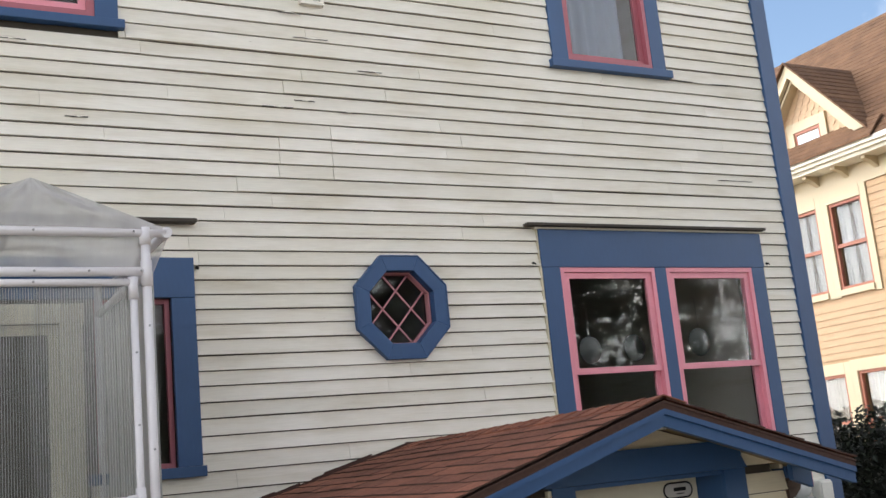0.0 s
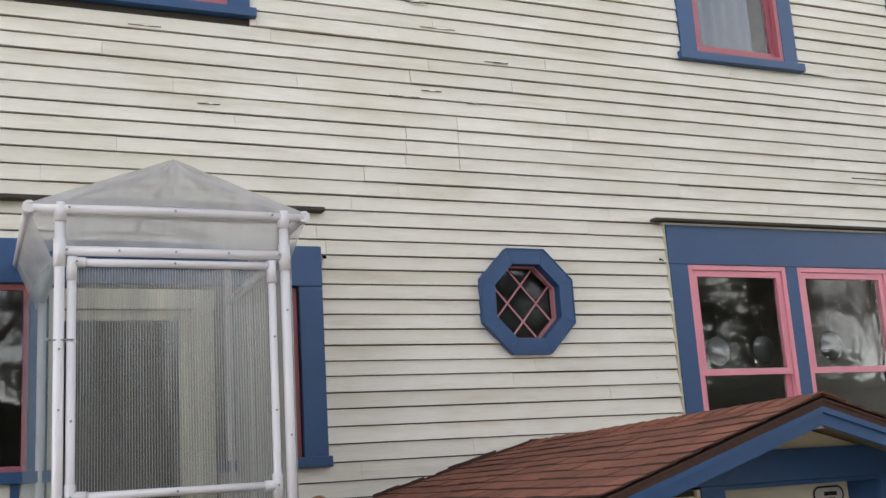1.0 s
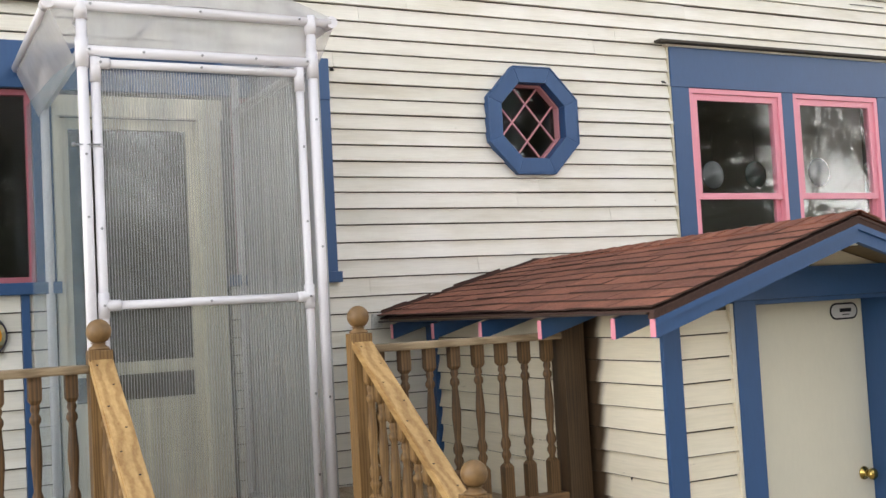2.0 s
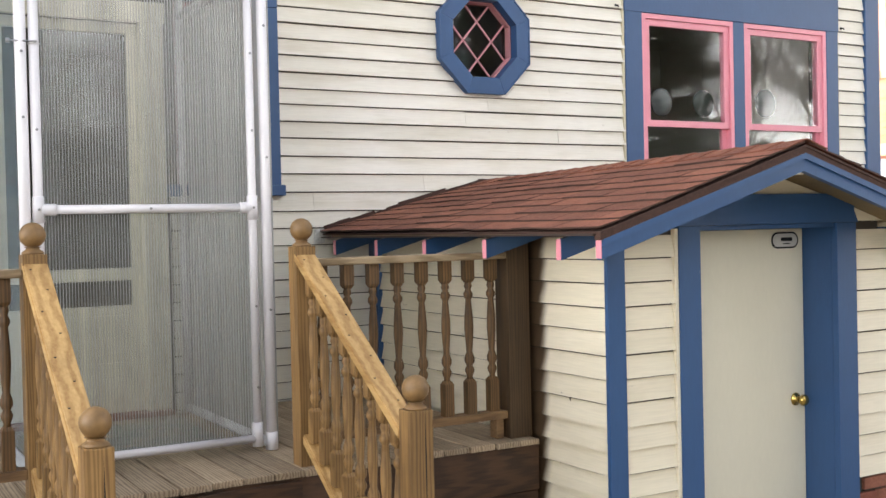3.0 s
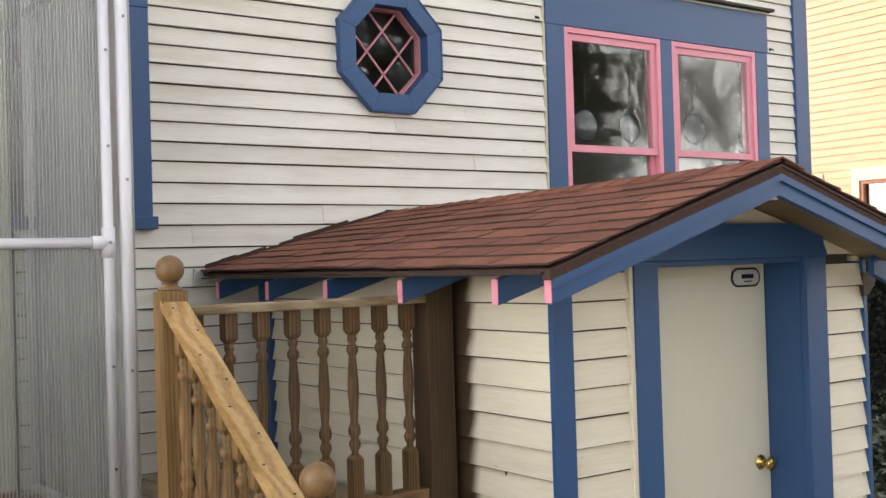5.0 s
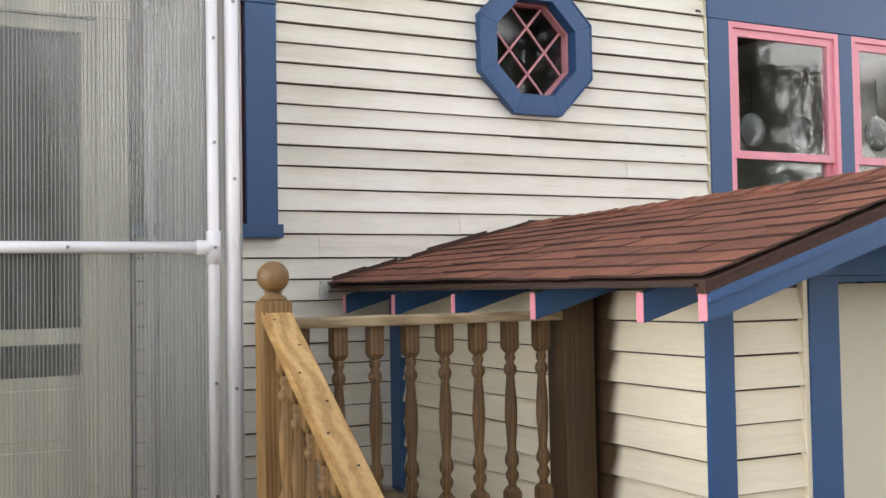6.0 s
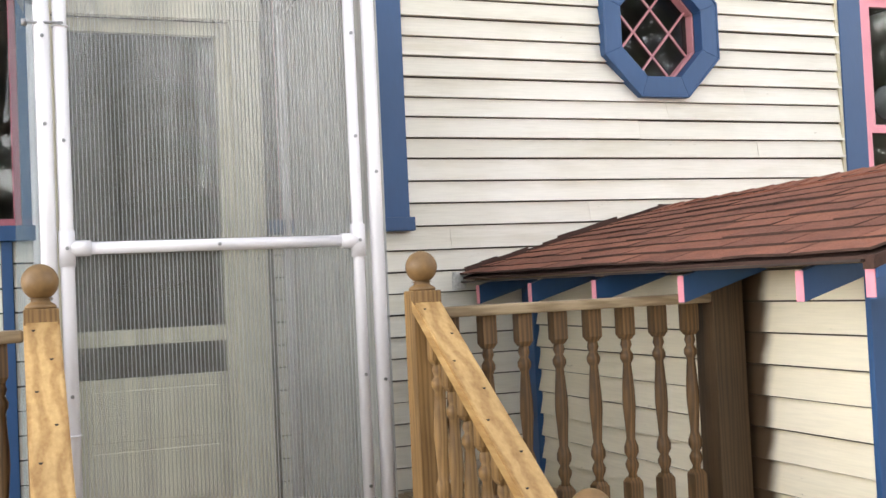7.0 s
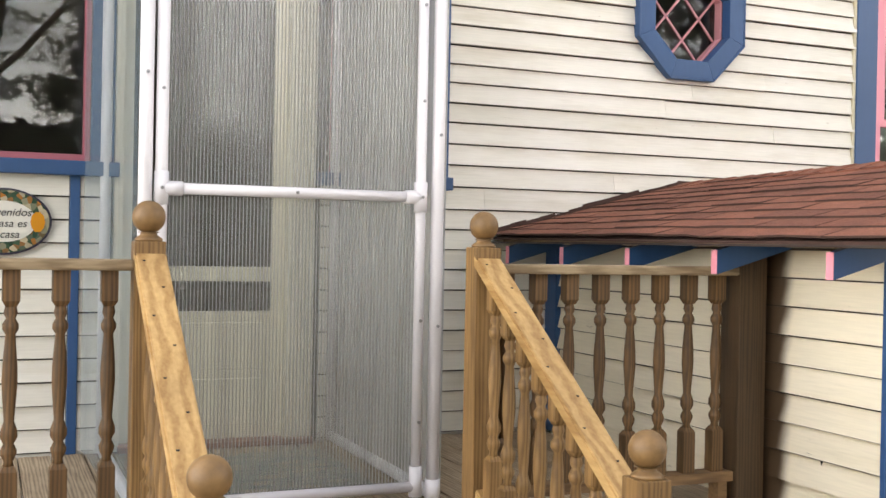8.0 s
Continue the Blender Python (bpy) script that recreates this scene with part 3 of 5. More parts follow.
leaf = part("door_leaf", boxes((-3.011, -2.965, 0.03, 0.07, 0.68, 2.828), (-2.32, -2.263, 0.03, 0.07, 0.68, 2.828), (-2.964, -2.321, 0.03, 0.07, 1.41, 1.478),
                              (-2.964, -2.321, 0.03, 0.07, 2.77, 2.828), (-2.964, -2.321, 0.03, 0.07, 0.68, 1.27)), CREAM, door)
for za in (0.74, 1.0):
    part("panel", soft_box(-2.90, -2.36, 0.018, 0.0295, za, za + 0.22, 0.006), CREAM, leaf)
for za, zb in ((1.272, 1.408), (1.480, 2.768)):
    g = part("pane", boxes((-2.963, -2.322, 0.046, 0.05, za, zb)), GLASS, leaf, "dark door glass")
    g.visible_shadow = False
part("threshold", soft_box(-3.02, -2.13, -0.07, 0.10, 0.652, 0.679, 0.006), plain("red_brown_threshold_paint", (0.24, 0.09, 0.055), 0.6), door, "red-brown threshold")

# curtain and hanging plates inside
bm = bmesh.new()
prev = None
for i in range(61):
    x = 1.705 + 0.62 * i / 60
    y = 0.105 + 0.022 * math.sin(i * 0.55) + 0.008 * math.sin(i * 0.23)
    cur = [bm.verts.new((x, y, 4.93)), bm.verts.new((x, y * 0.9 + 0.012, 5.76))]
    if prev:
        f = bm.faces.new((prev[0], cur[0], cur[1], prev[1]))
        f.smooth = True
    prev = cur
bmesh.ops.solidify(bm, geom=list(bm.faces), thickness=0.002)
tagged(part("curtain", bm, LACE), "white sheer curtain hanging in upper window", "curtain")


def hanging_plate(x, z, r, y, label, col):
    t = thing("hanging_plate", label, "plate", (x, y, z + r), group="plates hung in the window")
    bm = bmesh.new()
    lathe(bm, ((0.001, 0.012), (r * 0.55, 0.010), (r * 0.92, 0.002), (r, 0.0), (r, 0.004), (r * 0.9, 0.008), (r * 0.5, 0.016), (0.001, 0.018)), 28)
    bmesh.ops.rotate(bm, verts=bm.verts, cent=(0, 0, 0), matrix=Matrix.Rotation(radians(90), 3, "X"))
    bmesh.ops.translate(bm, verts=bm.verts, vec=(x, y, z))
    part("disc", bm, col, t)
    bm = bmesh.new()
    tube(bm, (x, y - 0.003, z + r - 0.01), (x, y - 0.003, z + r + 0.24), 0.0012, n=6)
    part("string", bm, IRON, t)


PLATE = plain("pale_glass_plate", (0.05, 0.058, 0.058), 0.3, 0, 0.3, 14)
hanging_plate(1.603, 2.553, 0.105, 0.10, "pale glass plate hung on a string inside window", PLATE)
hanging_plate(2.04, 2.56, 0.105, 0.12, "greenish glass plate hung on a string inside window", plain("green_glass_plate", (0.02, 0.03, 0.024), 0.35, 0, 0.3, 14))
hanging_plate(2.70, 2.585, 0.115, 0.12, "greenish glass plate hung on a string inside window", plain("sea_glass_plate", (0.02, 0.028, 0.024), 0.35, 0, 0.3, 14))

# small fixings on the wall
for i, (x, z) in enumerate(((1.107, 3.205), (3.443, 3.211), (-1.422, 3.167))):
    h = thing("wall_hook", "small rusty iron hook screwed into clapboard", "hook", (x, -0.01, z), group="hooks beside the windows")
    bm = bmesh.new()
    lathe(bm, ((0.010, 0), (0.012, 0.006), (0.004, 0.008)), 10)
    bmesh.ops.rotate(bm, verts=bm.verts, cent=(0, 0, 0), matrix=Matrix.Rotation(radians(90), 3, "X"))
    bmesh.ops.translate(bm, verts=bm.verts, vec=(x, 0.0, z))
    part("rose", bm, IRON, h)
    bm = bmesh.new()
    pts = [Vector((x, -0.006, z)), Vector((x, -0.028, z - 0.002)), Vector((x + 0.002, -0.034, z - 0.014))]
    for p, q in zip(pts, pts[1:]):
        tube(bm, p, q, 0.005, n=8)
    part("hook", bm, IRON, h)

vent = thing("wall_vent", "small white painted louvred vent on clapboards", "vent", (-0.512, 0, 5.06))
part("vent_frame", outline(bmesh.new(), -0.60, -0.424, 5.06, 5.234, 0.026, -0.035, WB), SIDING, vent)
part("backing", boxes((-0.574, -0.45, 0.004, 0.012, 5.086, 5.208)), IRON, vent)
for i in range(3):
    bm = bmesh.new()
    z = 5.09 + i * 0.038
    prism(bm, ((-0.572, -0.022, z), (-0.452, -0.022, z), (-0.452, 0.0, z + 0.02), (-0.572, 0.0, z + 0.02)), (0, 0.004, 0.006))
    part("slat", bm, SIDING, vent)

# meter and box on the wall beyond the shed
meter = thing("electric_meter", "round glass electric meter on a grey box", "meter", (3.40, 0, 1.2))
part("meter_box", soft_box(3.30, 3.50, -0.09, WB, 1.02, 1.28, 0.01), plain("grey_meter_paint", (0.42, 0.43, 0.43), 0.5), meter)
bm = bmesh.new()
lathe(bm, ((0.085, 0), (0.085, 0.05), (0.075, 0.085), (0.05, 0.10), (0.002, 0.105)), 20)
bmesh.ops.rotate(bm, verts=bm.verts, cent=(0, 0, 0), matrix=Matrix.Rotation(radians(90), 3, "X"))
bmesh.ops.translate(bm, verts=bm.verts, vec=(3.40, -0.0, 1.355))
part("meter_dome", bm, plain("pale_meter_dome", (0.62, 0.64, 0.64), 0.15), meter)
ubox = thing("utility_box", "white plastic utility box on the wall", "box", (3.62, 0, 1.1))
part("case", soft_box(3.55, 3.69, -0.10, WB, 1.12, 1.40, 0.02), plain("white_box_plastic", (0.74, 0.73, 0.68), 0.4), ubox)
part("lid", soft_box(3.56, 3.68, -0.112, -0.101, 1.14, 1.38, 0.004), plain("white_lid_plastic", (0.76, 0.75, 0.70), 0.4), ubox)


# ---- deck, stairs, railings ----
DECK_Z, DECK_Y = 0.65, -1.79
deck = thing("deck", "weathered wooden porch deck of narrow planks", "deck", (-3.3, -0.9, 0), kind="structure")
x, i = -6.4, 0
while x < -0.90:
    w = 0.135
    jut = rng.uniform(-0.012, 0.012)
    x1 = min(x + w, -0.888)
    part("plank", soft_box(x + 0.003, x1 - 0.003, DECK_Y - 0.02 + jut, -0.008, DECK_Z - 0.028, DECK_Z + rng.uniform(-0.003, 0.003), 0.004), DECK, deck)
    x += w
part("rim_board", soft_box(-6.4, -0.875, DECK_Y, DECK_Y + 0.038, 0.40, DECK_Z - 0.029, 0.004), DARK_RIM, deck, "dark brown rim board")
part("lower_rim_board", soft_box(-6.4, -0.875, DECK_Y + 0.012, DECK_Y + 0.045, 0.16, 0.395, 0.004), DARK_RIM, deck, "dark brown skirt board")
for px in (-6.2, -4.6, -3.1, -2.0, -1.0):
    part("support", boxes((px - 0.045, px + 0.045, -1.70, -1.61, -0.05, 0.62)), BROWN_V, deck)

NEWEL = 0.09


def newel(x, y, z0, top, label, ball=True):
    t = thing("newel_post", label, "post", (x, y, z0), group="newel posts of the porch")
    h = NEWEL / 2
    part("post", soft_box(x - h, x + h, y - h, y + h, z0, top, 0.004), LIT_BROWN_V, t)
    bm = bmesh.new()
    cx = x + 0.012
    prism(bm, ((cx, y - h - 0.0006, top - 0.02), (cx + 0.003, y - h - 0.0006, top - 0.15), (cx + 0.001, y - h - 0.0006, top - 0.42), (cx - 0.0015, y - h - 0.0006, top - 0.16)), (0, 0.003, 0))
    part("crack", bm, IRON, t, "dark drying crack along the post")
    if ball:
        bm = bmesh.new()
        lathe(bm, ((0.040, top), (0.042, top + 0.006), (0.036, top + 0.012), (0.026, top + 0.018), (0.024, top + 0.024), (0.034, top + 0.028)), 20, (x, y, 0))
        part("collar", bm, BALL, t)
        bm = bmesh.new()
        c = top + 0.072
        prof = [(0.049 * math.sin(a), c - 0.049 * math.cos(a)) for a in [0.35 + (math.pi - 0.36) * i / 12 for i in range(13)]]
        lathe(bm, prof, 22, (x, y, 0))
        part("ball", bm, BALL, t)
    return t


NX_L, NX_R, N_Y, L_Y = -3.125, -2.028, -1.698, -2.695
newel(NX_L, N_Y, DECK_Z, 1.592, "brown wooden newel post with turned ball on deck")
newel(NX_R, N_Y, DECK_Z, 1.592, "brown wooden newel post with turned ball on deck")
newel(NX_L, L_Y, 0, 1.022, "brown wooden newel post with ball at stair foot")
newel(NX_R, L_Y, 0, 1.022, "brown wooden newel post with ball at stair foot")
newel(-5.6, N_Y, DECK_Z, 1.592, "brown wooden newel post with turned ball on deck")
side_post = thing("corner_post", "dark brown square post against the shed wall", "post", (-0.945, N_Y, DECK_Z))
part("post", soft_box(-1.010, -0.886, N_Y - 0.055, N_Y + 0.055, DECK_Z, 1.592, 0.004), wood("dark_stained_post_wood", (0.045, 0.025, 0.010), (0.105, 0.058, 0.024), "z"), side_post)


def baluster_mesh(length, top_block=0.105, low_block=0.165, mat=BROWN_V):
    """Turned spindle with square ends; stands on z = 0."""
    bm = bmesh.new()
    h = 0.0235
    for za, zb, up in ((0.0, low_block, True), (length - top_block, length, False)):
        k = 0.016
        ringz = [(h if up else h * 0.62, za), (h, za + k * 0.01 if up else za + k), (h, zb - k if up else zb - 0.0001), (h * 0.62 if up else h, zb)]
        rings = [[bm.verts.new((sx * r, sy * r, z)) for sx, sy in ((1, 1), (-1, 1), (-1, -1), (1, -1))] for r, z in ringz]
        for a, b in zip(rings, rings[1:]):
            for i in range(4):
                bm.faces.new((a[i], a[(i + 1) % 4], b[(i + 1) % 4], b[i]))
        bm.faces.new(list(reversed(rings[0])))
        bm.faces.new(rings[-1])
    a, b = low_block - 0.002, length - top_block + 0.002
    s = b - a
    prof = ((0.016, a), (0.013, a + 0.03 * s), (0.0215, a + 0.075 * s), (0.0225, a + 0.10 * s), (0.014, a + 0.14 * s), (0.0235, a + 0.18 * s), (0.0235, a + 0.22 * s), (0.014, a + 0.28 * s),
            (0.0165, a + 0.36 * s), (0.0215, a + 0.52 * s), (0.0205, a + 0.62 * s), (0.0165, a + 0.74 * s), (0.0135, a + 0.82 * s), (0.022, a + 0.855 * s), (0.022, a + 0.885 * s), (0.013, a + 0.92 * s),
            (0.019, a + 0.955 * s), (0.015, b))
    lathe(bm, prof, 12)
    bmesh.ops.recalc_face_normals(bm, faces=list(bm.faces))
    return mesh_of("baluster", bm, mat)


BAL = baluster_mesh(0.722)
BAL_STAIR = baluster_mesh(0.70, 0.09, 0.15, LIT_BROWN_V)


def railing(x0, x1, xs, label):
    t = thing("porch_railing", label, "railing", ((x0 + x1) / 2, N_Y, DECK_Z), group="porch railings")
    bm = soft_box(x0, x1, N_Y - 0.055, N_Y + 0.05, 1.505, 1.538, 0.008)
    part("cap_rail", bm, CAP_WOOD, t, "weathered brown cap rail")
    part("bottom_rail", soft_box(x0, x1, N_Y - 0.04, N_Y + 0.04, 0.745, 0.783, 0.005), BROWN_X, t)
    part("rail_foot", soft_box(x1 - 0.06 if x1 > -2 else x0 + 0.02, x1 - 0.02 if x1 > -2 else x0 + 0.06, N_Y - 0.03, N_Y + 0.03, DECK_Z + 0.003, 0.744, 0.003), BROWN_X, t)
    for x in xs:
        piece("baluster", BAL, t, Matrix.Translation((x, N_Y, 0.783)) @ Matrix.Rotation(rng.uniform(-0.06, 0.06), 4, "Z"))
    return t


railing(NX_R + 0.046, -1.011, [-1.943 + 0.1245 * i for i in range(8)], "brown turned-spindle porch railing beside the shed")
railing(-5.554, NX_L - 0.046, [-3.235 - 0.1335 * i for i in range(17)], "brown turned-spindle porch railing before the porch windows")

RAIL_A, RAIL_B = Vector((0, N_Y - 0.03, 1.566)), Vector((0, L_Y + 0.048, 0.952))
rail_slope = (RAIL_B.z - RAIL_A.z) / (RAIL_B.y - RAIL_A.y)


def sloped_bar(x, w, y0, y1, dz, thick, plumb=True):
    """A bar along the stair slope; dz lowers it from the rail line."""
    bm = bmesh.new()
    za = RAIL_A.z + (y0 - RAIL_A.y) * rail_slope - dz
    zb = RAIL_A.z + (y1 - RAIL_A.y) * rail_slope - dz
    prism(bm, ((x - w / 2, y0, za), (x - w / 2, y1, zb), (x - w / 2, y1, zb - thick), (x - w / 2, y0, za - thick)), (w, 0, 0))
    bmesh.ops.bevel(bm, geom=list(bm.edges), offset=0.006, segments=2, affect="EDGES")
    return bm


for nx in (NX_L, NX_R):
    t = thing("stair_railing", "stair railing with new pine handrail and brown spindles", "railing", (nx, -2.2, 0.3), group="stair railings")
    hr = part("handrail", sloped_bar(nx, 0.092, N_Y - 0.02, L_Y + 0.046, 0.0, 0.046), HANDRAIL, t, "new knotty pine handrail")
    part("bottom_rail", sloped_bar(nx, 0.075, N_Y - 0.046, L_Y + 0.046, 0.762, 0.045), HANDRAIL, t)
    for i in range(8):
        y = N_Y - 0.105 - i * 0.108
        z = RAIL_A.z + (y - RAIL_A.y) * rail_slope
        piece("baluster", BAL_STAIR, t, Matrix.Translation((nx, y, z - 0.755)))
        bm = bmesh.new()
        for dx in (-0.022, 0.018):
            if (i + (dx > 0)) % 2 == 0:
                zz = z + 0.0005
                tube(bm, (nx + dx, y + 0.03, zz - 0.02), (nx + dx, y + 0.0315, zz + 0.0015 - 0.03 * rail_slope * -1 + 0.0), 0.0048, n=8)
        if len(bm.verts):
            part("screw", bm, IRON, hr)
        else:
            bm.free()

stairs = thing("stairs", "wooden porch steps with open brown treads", "stairs", (-2.58, -2.2, 0), kind="structure")
for i in range(3):
    z = DECK_Z - 0.1625 * (i + 1)
    y1 = DECK_Y - 0.022 - 0.275 * i
    for k in range(2):
        part("tread", soft_box(NX_L + 0.05, NX_R - 0.05, y1 - 0.14 * (k + 1) + 0.004, y1 - 0.14 * k, z - 0.035, z, 0.004), BROWN_X, stairs)
    part("riser", soft_box(NX_L + 0.07, NX_R - 0.07, y1 - 0.02, y1 - 0.003, z - 0.16 if i == 2 else z - 0.127, z - 0.037, 0.002) if i == 2 else soft_box(NX_L + 0.07, NX_R - 0.07, y1 + 0.0, y1 + 0.018, z + 0.001, z + 0.12, 0.002), DARK_RIM, stairs)
for x in (NX_L + 0.05, NX_R - 0.088):
    bm = bmesh.new()
    prism(bm, ((x, DECK_Y - 0.025, 0.44), (x, DECK_Y - 0.86, -0.02), (x, DECK_Y - 0.55, -0.02), (x, DECK_Y - 0.025, 0.25)), (0.036, 0, 0))
    part("stringer", bm, BROWN_Y, stairs)

mat_ = thing("door_mat", "flat grey-green woven mat on the deck planks", "mat", (-2.58, -0.62, DECK_Z))
m_mat, nt, b = shader("woven_mat_fibre")
wv = noise_tex(nt, coords(nt, (0.3, 1, 1)), 26, 3)
nt.links.new(ramp(nt, wv, ((0.35, (0.09, 0.12, 0.13)), (0.5, (0.22, 0.24, 0.21)), (0.65, (0.34, 0.25, 0.17)))), b.inputs["Base Color"])
b.inputs["Roughness"].default_value = 0.95
part("weave", soft_box(-2.98, -2.16, -1.02, -0.28, DECK_Z + 0.004, DECK_Z + 0.016, 0.005), m_mat, mat_)


# ---- pipe enclosure over the door ----
enc = thing("storm_enclosure", "white pvc pipe door enclosure clad in clear plastic", "enclosure", (-2.58, -0.65, DECK_Z))
PR = 0.0235
EX0, EX1, EY, EB = -3.088, -2.040, -1.315, -0.03
ZL, ZE, ZA = 2.874, 3.074, 3.335


def pipe(name, p0, p1, r=PR, parent=enc, label=""):
    bm = bmesh.new()
    tube(bm, p0, p1, r, n=16)
    return part(name, bm, PVC, parent, label)


def fitting(p, d, length, r=PR + 0.005, parent=enc):
    bm = bmesh.new()
    d = Vector(d).normalized()
    tube(bm, Vector(p) - d * length / 2, Vector(p) + d * length / 2, r, n=16)
    return part("fitting", bm, PVC, parent)


def screws(points, parent=enc):
    for p in points:
        bm = bmesh.new()
        p = Vector(p)
        tube(bm, p, p + Vector((0, -0.004, 0)), 0.006, n=8)
        tube(bm, p + Vector((0, -0.004, 0)), p + Vector((0, -0.007, 0)), 0.0035, n=8)
        part("screw", bm, STEEL, parent)


for x in (EX0, EX1):
    pipe("front_post", (x, EY, DECK_Z + 0.03), (x, EY, ZE))
    pipe("back_post", (x, EB, DECK_Z + 0.03), (x, EB, ZE))
    pipe("side_rail", (x, EY, ZL), (x, EB, ZL))
    pipe("floor_rail", (x, EY, DECK_Z + 0.03), (x, EB, DECK_Z + 0.03))
    fitting((x, EY, ZL - 0.01), (0, 0, 1), 0.13)
    fitting((x, EY, DECK_Z + 0.045), (0, 0, 1), 0.08)
    fitting((x, EY, ZE - 0.02), (0, 0, 1), 0.09)
pipe("lintel", (EX0, EY, ZL), (EX1, EY, ZL))
pipe("eave_pipe", (EX0 - 0.12, EY, ZE), (EX1 + 0.10, EY, ZE))
for x in (EX0 - 0.135, EX1 + 0.105):
    pipe("eave_pipe", (x, EY, ZE), (x, EB, ZE))
    fitting((x, EY + 0.02, ZE), (0, 1, 0), 0.08)
pipe("ridge_pipe", (-2.575, EY + 0.02, ZA - 0.03), (-2.575, EB, ZA - 0.03))
for s, x in ((-1, EX0 - 0.12), (1, EX1 + 0.10)):
    pipe("rafter_pipe", (x, EY + 0.04, ZE + 0.005), (-2.575 + s * 0.01, EY + 0.03, ZA - 0.03), 0.017)
    pipe("brace", (EX0 + 0.02 if s < 0 else EX1 - 0.02, EY + 0.03, ZE - 0.06), (EX0 + 0.02 if s < 0 else EX1 - 0.02, EY + 0.28, ZE - 0.01), 0.012)
screws([(x, EY - PR - 0.001, ZE) for x in (-3.05, -2.57, -2.10)] + [(x, EY - PR - 0.001, ZL) for x in (-3.06, -2.83, -2.57, -2.32, -2.07)])
screws([(EX0, EY - PR - 0.001, z) for z in (1.05, 1.62, 2.15, 2.42)] + [(EX1, EY - PR - 0.001, z) for z in (1.3, 2.0, 2.6)])


def draped(name, corners, nu, nv, depth, seed, mat, label, sag=0.0):
    """A wrinkled plastic sheet between four corners, solid."""
    bm = bmesh.new()
    a, b, c, d = (Vector(p) for p in corners)
    nrm = (b - a).cross(d - a).normalized()
    grid = []
    for j in range(nv + 1):
        v = j / nv
        row = []
        for i in range(nu + 1):
            u = i / nu
            p = (a * (1 - u) + b * u) * (1 - v) + (d * (1 - u) + c * u) * v
            e = min(u, 1 - u, v, 1 - v) * 4
            w = noise.noise(Vector((u * 3 + v * 4 + seed, (u - v) * 2.2, seed))) + 0.5 * noise.noise(Vector((u * 9 - v * 5, v * 6 + u * 4, seed + 4)))
            p += nrm * depth * w * min(1, e) + Vector((0, 0, -sag * math.sin(math.pi * u) * math.sin(math.pi * v)))
            row.append(bm.verts.new(p))
        grid.append(row)
    for j in range(nv):
        for i in range(nu):
            f = bm.faces.new((grid[j][i], grid[j][i + 1], grid[j + 1][i + 1], grid[j + 1][i]))
            f.smooth = True
    ob = part(name, bm, mat, enc, label)
    return ob


AP = (-2.575, EY - 0.01, ZA)
APB = (-2.575, EB, ZA + 0.0)
LE, RE = (EX0 - 0.15, EY - 0.02, ZE + 0.01), (EX1 + 0.125, EY - 0.02, ZE + 0.01)
LEB, REB = (EX0 - 0.15, EB, ZE + 0.01), (EX1 + 0.125, EB, ZE + 0.01)
draped("roof_film", (LE, AP, APB, LEB), 20, 20, 0.016, 1.0, FILM, "wrinkled cloudy plastic roof sheet", 0.01)
draped("roof_film", (AP, RE, REB, APB), 20, 20, 0.016, 5.0, FILM, "wrinkled cloudy plastic roof sheet", 0.01)
mid = (-2.575, EY - 0.025, ZE + 0.02)
draped("gable_film", (LE, mid, AP, (-2.60, EY - 0.011, ZA - 0.008)), 18, 12, 0.014, 9.0, FILM, "wrinkled cloudy plastic gable sheet")
draped("gable_film", (mid, RE, (-2.55, EY - 0.011, ZA - 0.008), AP), 18, 12, 0.014, 13.0, FILM, "wrinkled cloudy plastic gable sheet")
draped("front_film", ((EX0, EY + 0.026, ZL), (EX1, EY + 0.026, ZL), (EX1, EY + 0.026, ZE), (EX0, EY + 0.026, ZE)), 26, 8, 0.013, 17.0, FILM, "wrinkled cloudy plastic strip over the door")
draped("side_flap", (LE, LEB, (EX0 - 0.03, EB, ZL - 0.06), (EX0 - 0.03, EY + 0.01, ZL - 0.04)), 18, 10, 0.02, 21.0, FILM, "loose cloudy plastic flap under the eave")
draped("side_flap", (RE, REB, (EX1 + 0.03, EB, ZL - 0.02), (EX1 + 0.03, EY + 0.01, ZL - 0.02)), 18, 10, 0.02, 25.0, FILM, "loose cloudy plastic flap under the eave")


def twin_wall(name, origin, along, width, z0, z1, pitch, label, parent=enc):
    """Twin-wall sheet: two clear skins, and the webs between them as one part."""
    o, d = Vector(origin), Vector(along).normalized()
    n = d.cross(Vector((0, 0, 1)))
    t = 0.007
    sheet = part(name, prism(bmesh.new(), (o + n * 0 + Vector((0, 0, z0)), o + d * width + Vector((0, 0, z0)), o + d * width + Vector((0, 0, z1)), o + Vector((0, 0, z1))), n * 0.0008), TWIN, parent, label)
    bm = bmesh.new()
    k = 0
    while k * pitch < width:
        p = o + d * (k * pitch) + n * 0.001
        a = [p + d * s * 0.0007 + n * q + Vector((0, 0, z)) for z in (z0, z1) for s, q in ((-1, 0), (1, 0), (1, t), (-1, t))]
        v = [bm.verts.new(q) for q in a]
        for f in ((0, 1, 5, 4), (1, 2, 6, 5), (2, 3, 7, 6), (3, 0, 4, 7)):
            bm.faces.new([v[i] for i in f])
        k += 1
    webs = part("ribbing", bm, WEB, sheet if parent is enc else parent, "close vertical ribs of the twin-wall sheet")
    tagged(webs, kind="stuff")


# hinged door of the enclosure
DX0, DX1, DZ0, DZM, DZ1 = -3.036, -2.108, 0.712, 1.770, 2.820
